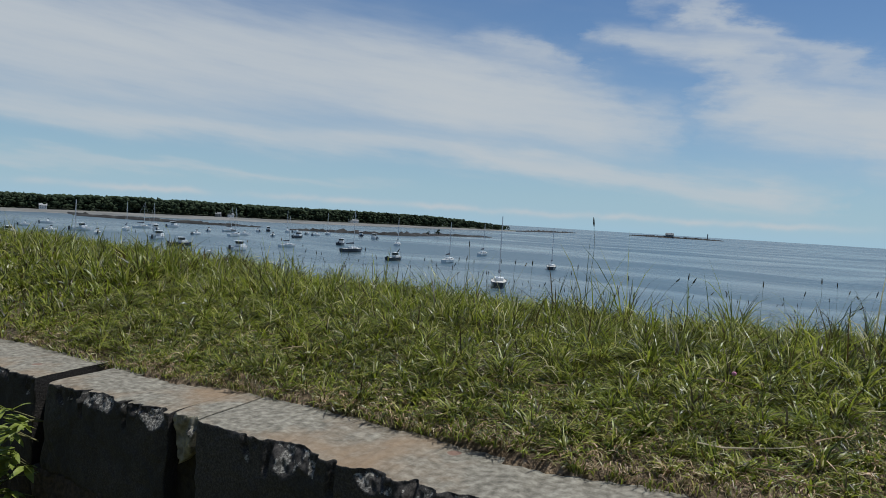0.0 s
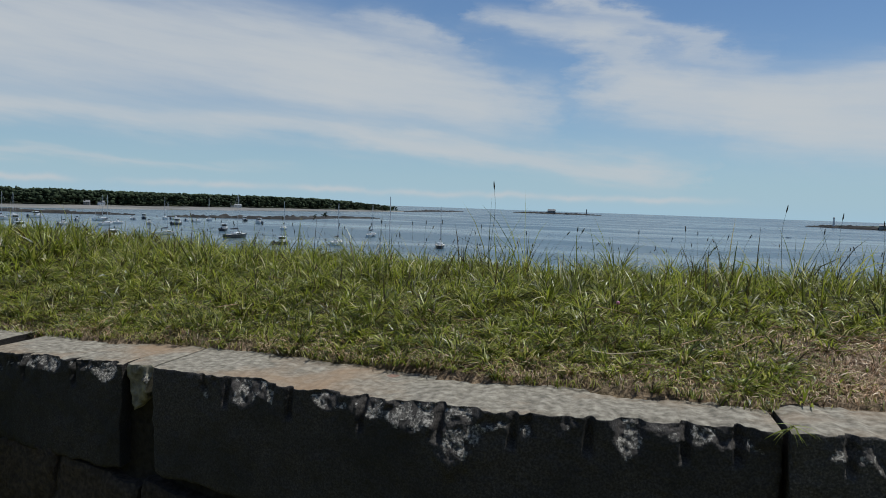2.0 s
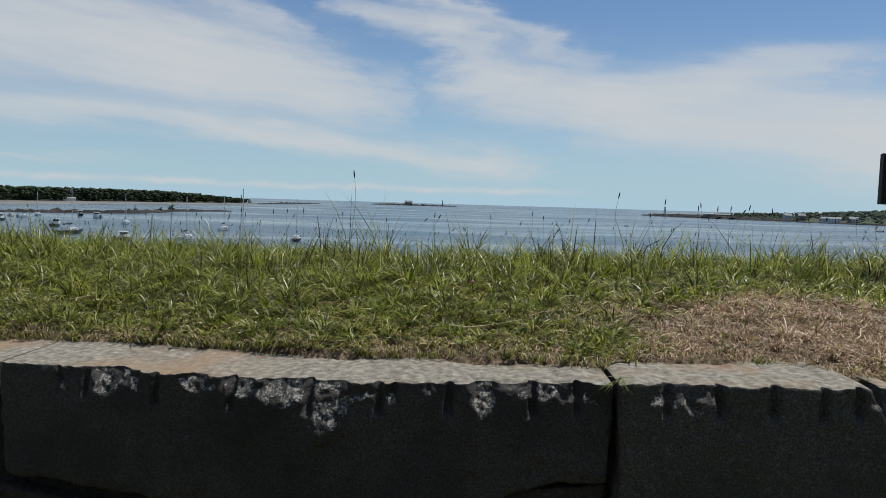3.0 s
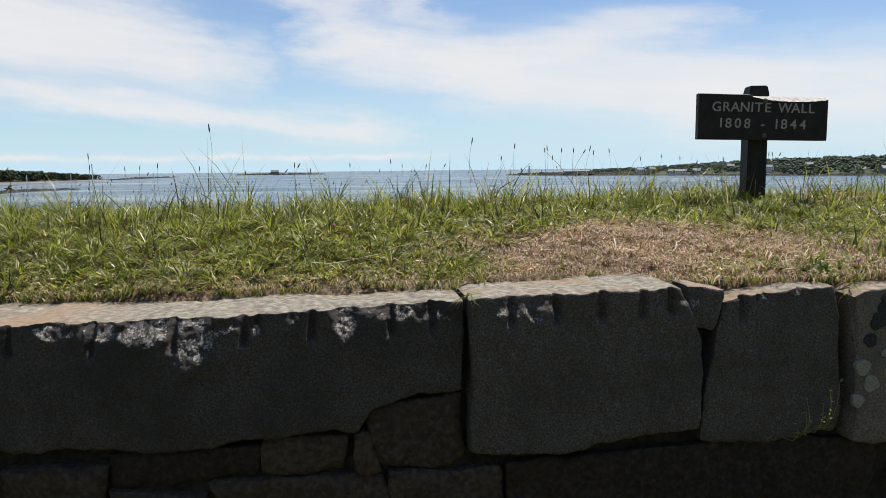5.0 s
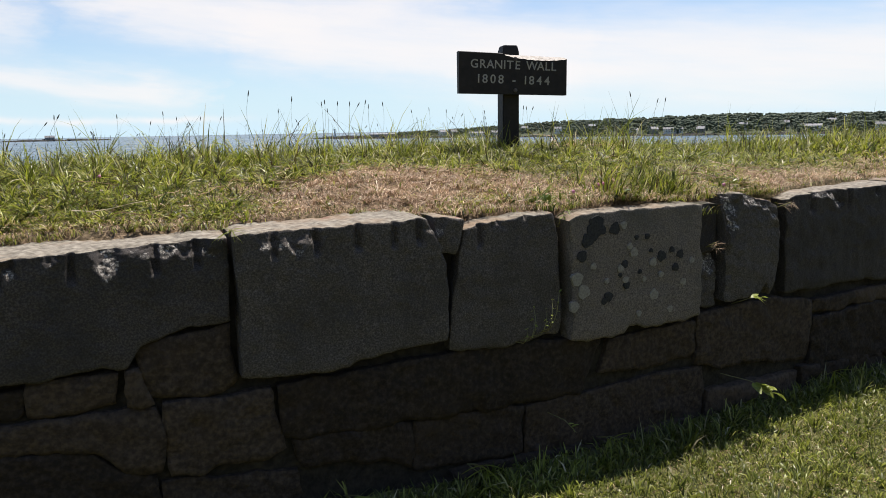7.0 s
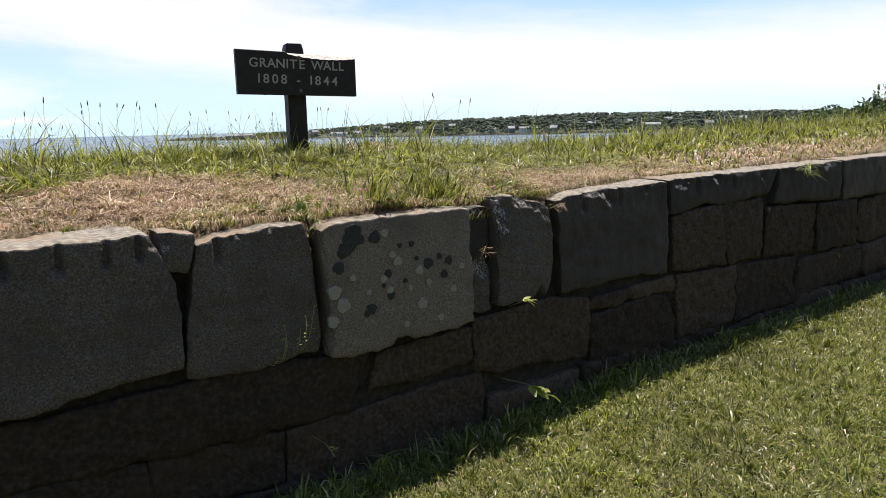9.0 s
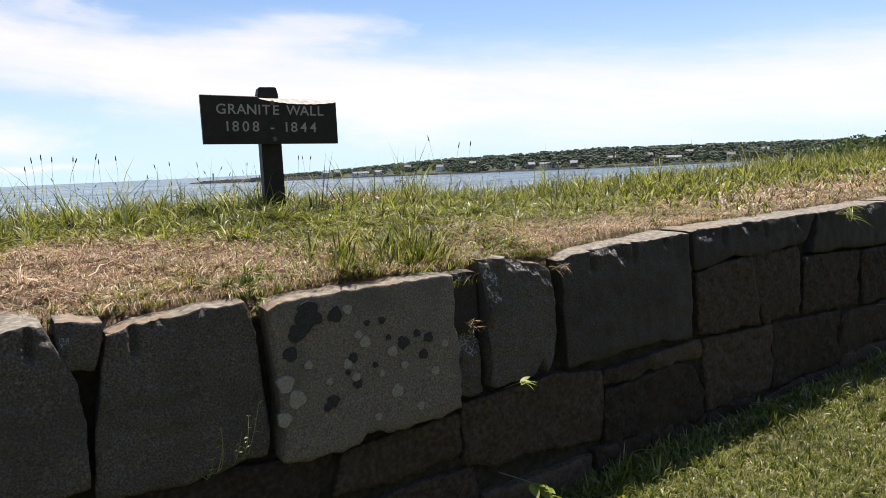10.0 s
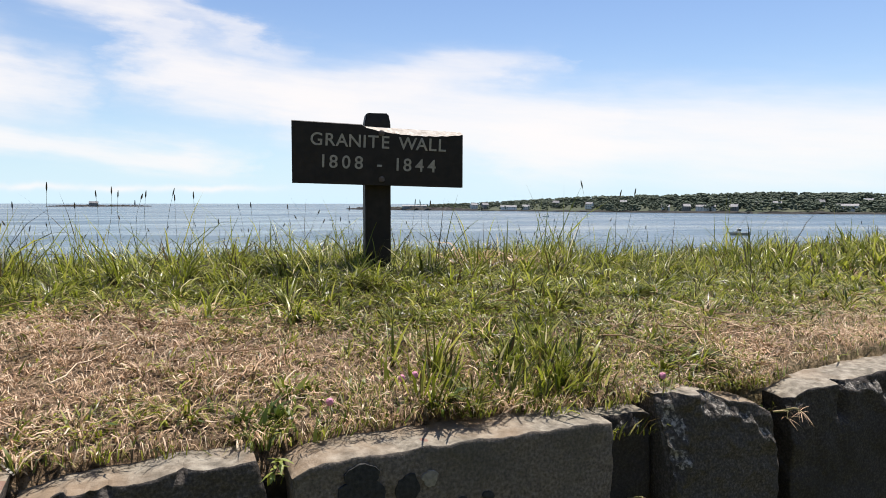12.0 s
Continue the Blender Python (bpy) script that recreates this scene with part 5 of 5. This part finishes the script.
    # slot 2: broken ledges facing up, in the sun-brightened fresh granite
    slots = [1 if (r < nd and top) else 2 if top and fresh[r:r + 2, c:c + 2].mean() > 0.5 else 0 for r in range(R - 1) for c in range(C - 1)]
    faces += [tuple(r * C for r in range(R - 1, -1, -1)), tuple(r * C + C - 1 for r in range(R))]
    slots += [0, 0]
    me = mesh_from(name, verts.reshape(-1, 3), faces, [mat, top, GRANITE_FRESH_LIT] if top else [mat], slots)
    me.polygons.foreach_set("use_smooth", np.array([i // nx != nd - 1 and i < len(slots) - 2 for i in range(len(slots))], dtype=bool))
    return part(name, me, None, WALL)


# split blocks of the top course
# tops take the sun-paled granite, fronts the shade-darkened one
T = GRANITE_TOP_LIT
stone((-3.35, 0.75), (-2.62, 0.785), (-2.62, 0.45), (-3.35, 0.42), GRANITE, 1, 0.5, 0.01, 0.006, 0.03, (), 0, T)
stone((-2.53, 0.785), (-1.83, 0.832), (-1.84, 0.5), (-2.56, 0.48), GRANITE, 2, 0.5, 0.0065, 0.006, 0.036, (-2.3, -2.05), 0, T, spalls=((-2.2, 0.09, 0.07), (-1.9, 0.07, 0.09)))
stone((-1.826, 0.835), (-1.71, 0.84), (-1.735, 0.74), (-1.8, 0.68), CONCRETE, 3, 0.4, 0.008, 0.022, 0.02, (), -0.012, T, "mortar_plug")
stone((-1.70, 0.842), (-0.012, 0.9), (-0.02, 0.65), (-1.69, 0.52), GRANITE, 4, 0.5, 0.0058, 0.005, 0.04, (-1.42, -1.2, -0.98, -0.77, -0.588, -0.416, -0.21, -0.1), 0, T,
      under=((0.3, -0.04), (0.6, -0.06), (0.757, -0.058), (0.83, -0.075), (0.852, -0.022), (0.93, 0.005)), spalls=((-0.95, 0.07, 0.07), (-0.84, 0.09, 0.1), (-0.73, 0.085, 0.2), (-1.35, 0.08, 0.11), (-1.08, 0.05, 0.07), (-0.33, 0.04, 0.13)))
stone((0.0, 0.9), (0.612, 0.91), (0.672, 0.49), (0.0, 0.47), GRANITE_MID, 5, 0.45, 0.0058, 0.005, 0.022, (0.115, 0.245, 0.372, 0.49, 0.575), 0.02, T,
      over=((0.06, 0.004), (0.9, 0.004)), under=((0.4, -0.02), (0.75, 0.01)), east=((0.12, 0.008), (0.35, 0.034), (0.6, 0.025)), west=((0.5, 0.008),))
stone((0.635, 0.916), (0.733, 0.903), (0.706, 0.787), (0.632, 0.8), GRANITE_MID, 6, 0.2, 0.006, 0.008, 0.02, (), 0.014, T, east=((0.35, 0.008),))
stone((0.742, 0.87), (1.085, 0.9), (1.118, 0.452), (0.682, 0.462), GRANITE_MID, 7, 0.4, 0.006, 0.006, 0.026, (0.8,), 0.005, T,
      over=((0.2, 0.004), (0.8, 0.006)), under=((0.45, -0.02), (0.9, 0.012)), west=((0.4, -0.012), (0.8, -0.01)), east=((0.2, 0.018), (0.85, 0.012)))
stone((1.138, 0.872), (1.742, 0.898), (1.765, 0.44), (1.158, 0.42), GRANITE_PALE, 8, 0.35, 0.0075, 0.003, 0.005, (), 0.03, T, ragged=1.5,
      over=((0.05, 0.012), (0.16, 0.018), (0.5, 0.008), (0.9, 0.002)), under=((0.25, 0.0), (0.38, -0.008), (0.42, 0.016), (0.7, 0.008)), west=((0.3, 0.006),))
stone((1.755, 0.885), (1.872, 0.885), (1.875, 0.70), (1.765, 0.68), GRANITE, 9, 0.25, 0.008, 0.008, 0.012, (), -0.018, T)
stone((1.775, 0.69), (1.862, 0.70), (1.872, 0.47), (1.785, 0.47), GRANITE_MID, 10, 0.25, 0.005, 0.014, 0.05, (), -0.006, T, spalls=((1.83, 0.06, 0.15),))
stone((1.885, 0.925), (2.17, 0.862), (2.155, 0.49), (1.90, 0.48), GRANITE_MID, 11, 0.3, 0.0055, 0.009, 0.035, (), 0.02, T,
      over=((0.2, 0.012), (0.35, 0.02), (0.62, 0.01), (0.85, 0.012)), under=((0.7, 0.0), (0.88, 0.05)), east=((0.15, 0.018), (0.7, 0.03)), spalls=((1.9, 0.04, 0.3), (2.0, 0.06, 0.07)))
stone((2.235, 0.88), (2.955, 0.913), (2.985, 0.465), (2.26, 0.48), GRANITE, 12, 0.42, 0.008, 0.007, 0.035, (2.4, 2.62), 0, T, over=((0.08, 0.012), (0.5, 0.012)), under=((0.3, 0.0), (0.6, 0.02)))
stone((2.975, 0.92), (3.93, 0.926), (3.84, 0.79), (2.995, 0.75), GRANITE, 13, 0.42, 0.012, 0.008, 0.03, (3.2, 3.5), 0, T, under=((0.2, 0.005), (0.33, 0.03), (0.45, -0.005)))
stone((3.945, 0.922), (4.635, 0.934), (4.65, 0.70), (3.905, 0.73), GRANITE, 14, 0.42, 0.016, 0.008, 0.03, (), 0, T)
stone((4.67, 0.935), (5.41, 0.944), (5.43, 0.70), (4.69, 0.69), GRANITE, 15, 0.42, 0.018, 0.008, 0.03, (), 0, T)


# rubble below, stone by stone
def rubble(tl, tr, br, bl, seed, proud, **sides):
    stone(tl, tr, br, bl, RUBBLE, seed, 0.3, 0.013, 0.012, 0, (), proud, grow=0.008, ragged=1.4, recess=0.005, **sides)


rubble((-0.268, 0.595), (-0.03, 0.632), (-0.012, 0.458), (-0.262, 0.452), 40, -0.012, over=((0.25, 0.018), (0.6, 0.008)), under=((0.7, -0.02),), east=((0.5, -0.012),))
rubble((-0.545, 0.535), (-0.335, 0.535), (-0.345, 0.45), (-0.555, 0.45), 41, -0.016)
rubble((-0.31, 0.535), (-0.285, 0.545), (-0.25, 0.43), (-0.3, 0.435), 42, -0.004)
rubble((-0.95, 0.505), (-0.565, 0.525), (-0.57, 0.455), (-0.95, 0.42), 43, -0.02)
rubble((-0.69, 0.435), (-0.245, 0.42), (-0.24, 0.225), (-0.66, 0.365), 44, -0.01, under=((0.6, 0.045), (0.75, 0.0)), east=((0.5, 0.014),))
rubble((-0.66, 0.35), (-0.26, 0.205), (-0.25, 0.0), (-0.7, 0.0), 45, -0.014, over=((0.6, 0.05), (0.75, 0.01)))
rubble((-0.215, 0.43), (0.078, 0.425), (0.12, 0.225), (-0.212, 0.2), 46, -0.004, over=((0.5, -0.012),), east=((0.6, -0.012),))
rubble((0.108, 0.425), (1.31, 0.408), (1.215, 0.215), (0.128, 0.26), 47, -0.006, over=((0.25, 0.01), (0.566, 0.028), (0.8, 0.02)), under=((0.3, -0.005), (0.65, -0.012)))
rubble((0.148, 0.242), (0.545, 0.222), (0.54, 0.06), (0.17, 0.155), 48, -0.012, under=((0.7, 0.035),))
rubble((0.56, 0.22), (0.98, 0.2), (0.965, 0.03), (0.555, 0.05), 49, -0.016)
rubble((-0.235, 0.185), (0.15, 0.14), (0.15, 0.0), (-0.23, 0.0), 50, -0.018)
rubble((1.355, 0.392), (1.77, 0.415), (1.775, 0.265), (1.315, 0.282), 51, -0.008, over=((0.1, 0.005), (0.6, 0.0)), under=((0.5, -0.012), (0.8, 0.008)))
rubble((1.0, 0.195), (1.825, 0.21), (1.83, -0.02), (0.99, 0.0), 52, -0.014, over=((0.35, 0.0), (0.7, 0.015)))
rubble((1.79, 0.44), (2.44, 0.425), (2.43, 0.16), (1.79, 0.225), 53, -0.008, over=((0.3, 0.012), (0.6, 0.03)), under=((0.5, 0.0),))
rubble((2.46, 0.345), (2.985, 0.345), (3.04, 0.1), (2.455, 0.125), 54, -0.004, over=((0.3, 0.0), (0.75, 0.022)), east=((0.5, 0.03),))
rubble((2.46, 0.42), (2.72, 0.43), (2.72, 0.372), (2.46, 0.37), 55, -0.006)
rubble((2.735, 0.43), (3.05, 0.44), (3.05, 0.37), (2.735, 0.375), 56, -0.012)
rubble((3.075, 0.435), (3.56, 0.42), (3.57, 0.12), (3.075, 0.12), 57, -0.008)
rubble((3.585, 0.42), (4.2, 0.39), (4.2, 0.12), (3.59, 0.12), 58, -0.012)
for i, (tl, tr, br, bl) in enumerate((
        ((3.01, 0.735), (3.39, 0.765), (3.47, 0.45), (3.03, 0.475)), ((3.41, 0.765), (3.80, 0.765), (3.80, 0.45), (3.49, 0.45)), ((3.85, 0.71), (4.36, 0.69), (4.38, 0.41), (3.85, 0.44)), ((4.39, 0.685), (4.87, 0.675), (4.9, 0.40), (4.41, 0.40)))):
    rubble(tl, tr, br, bl, 30 + i, -0.005 * (i % 3))
rg = random.Random(77)


def fill_course(x0, x1, z0, z1, wmin, wmax, mat, seed, cell=0.035, top=None, chip=0.0):
    x, k = x0, 0
    while x < x1 - 0.1:
        w = min(rg.uniform(wmin, wmax), x1 - x)
        g, dz = 0.006, lambda: rg.uniform(-0.026, 0.026)
        zt0, zt1 = (float(wall_top(x)), float(wall_top(x + w))) if z1 is None else (z1 - 0.008 + dz(), z1 - 0.008 + dz())
        stone((x + g, zt0), (x + w - g, zt1), (x + w - g + dz(), z0 + 0.01 + dz()), (x + g + dz(), z0 + 0.01 + dz()), mat, seed + k, 0.42 if top else 0.25, cell, 0.018, chip, (), rg.uniform(-0.012, 0.004), top, grow=0.0 if top else 0.004, ragged=1.0 if top else 2.2)
        x, k = x + w, k + 1


fill_course(1.85, 3.1, -0.14, 0.13, 0.28, 0.6, RUBBLE, 100, 0.022)
fill_course(-0.7, 1.85, -0.16, 0.0, 0.28, 0.6, RUBBLE, 108, 0.025)
fill_course(3.07, 4.2, -0.14, 0.1, 0.35, 0.6, RUBBLE, 118, 0.025)
fill_course(-3.4, -1.75, 0.2, 0.49, 0.3, 0.7, RUBBLE, 130, 0.03)
fill_course(-1.75, -0.96, 0.2, 0.48, 0.3, 0.6, RUBBLE, 136, 0.03)
fill_course(-0.96, -0.7, 0.2, 0.4, 0.25, 0.3, RUBBLE, 139, 0.03)
fill_course(-3.4, -0.7, -0.12, 0.2, 0.3, 0.7, RUBBLE, 140, 0.035)
fill_course(4.2, 8.5, 0.15, 0.4, 0.45, 0.9, RUBBLE, 150)
fill_course(4.2, 8.5, -0.05, 0.15, 0.45, 0.9, RUBBLE, 160)
fill_course(4.92, 8.5, 0.4, 0.69, 0.4, 0.8, RUBBLE, 170)
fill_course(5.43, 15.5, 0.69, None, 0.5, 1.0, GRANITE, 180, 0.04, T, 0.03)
fill_course(8.5, 15.5, 0.35, 0.69, 0.6, 1.1, RUBBLE, 200, 0.06)
fill_course(8.5, 15.5, 0.0, 0.35, 0.6, 1.1, RUBBLE, 215, 0.06)
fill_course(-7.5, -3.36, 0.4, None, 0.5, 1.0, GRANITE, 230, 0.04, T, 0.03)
fill_course(-7.5, -3.4, -0.1, 0.4, 0.5, 1.0, RUBBLE, 245, 0.06)

# lichen on the pale block
LICHENS = ((1.25, 0.855, 0.028), (1.238, 0.822, 0.03), (1.212, 0.795, 0.024), (1.27, 0.83, 0.02), (1.33, 0.83, 0.022), (1.19, 0.74, 0.02), (1.43, 0.79, 0.009), (1.48, 0.79, 0.011), (1.55, 0.71, 0.02), (1.6, 0.73, 0.011), (1.62, 0.66, 0.015),
           (1.38, 0.695, 0.014), (1.39, 0.615, 0.014), (1.31, 0.58, 0.018), (1.29, 0.565, 0.012), (1.45, 0.66, 0.009), (1.5, 0.735, 0.008), (1.64, 0.71, 0.016), (1.36, 0.655, 0.008))
PALES = ((1.36, 0.68, 0.014), (1.42, 0.735, 0.017), (1.51, 0.69, 0.016), (1.385, 0.635, 0.013), (1.17, 0.66, 0.024), (1.16, 0.56, 0.02), (1.2, 0.61, 0.025), (1.52, 0.565, 0.02), (1.40, 0.76, 0.012), (1.66, 0.6, 0.014), (1.37, 0.84, 0.014), (1.55, 0.64, 0.012), (1.47, 0.63, 0.01), (1.7, 0.68, 0.012), (1.24, 0.7, 0.012), (1.3, 0.64, 0.01), (1.6, 0.5, 0.013), (1.45, 0.5, 0.012))


def lichen(x, z, r, mat, k):
    bm = bmesh.new()
    rr = [r * (1 + 0.1 * math.sin(a * 3 + k) + 0.07 * math.sin(a * 5 + 2 * k) + 0.05 * math.sin(a * 9 + 3 * k)) for a in (2 * math.pi * i / 18 for i in range(18))]
    ring = [(x + q * math.cos(2 * math.pi * i / 18), z + q * math.sin(2 * math.pi * i / 18)) for i, q in enumerate(rr)]
    mid = bm.verts.new((x, -0.0352, z))
    edge = [bm.verts.new((px, -0.0338, pz)) for px, pz in ring]
    rim = [bm.verts.new((x + (px - x) * 1.06, -0.024, z + (pz - z) * 1.06)) for px, pz in ring]
    for i in range(18):
        j = (i + 1) % 18
        bm.faces.new((mid, edge[i], edge[j]))
        bm.faces.new((edge[i], rim[i], rim[j], edge[j]))
    bmesh.ops.recalc_face_normals(bm, faces=bm.faces)
    part("lichen", bm, mat, WALL, "round crust of lichen")


for k, (x, z, r) in enumerate(LICHENS):
    lichen(x, z, r, LICHEN_DARK, k)
for k, (x, z, r) in enumerate(PALES):
    lichen(x, z, r, LICHEN_PALE, k + 40)
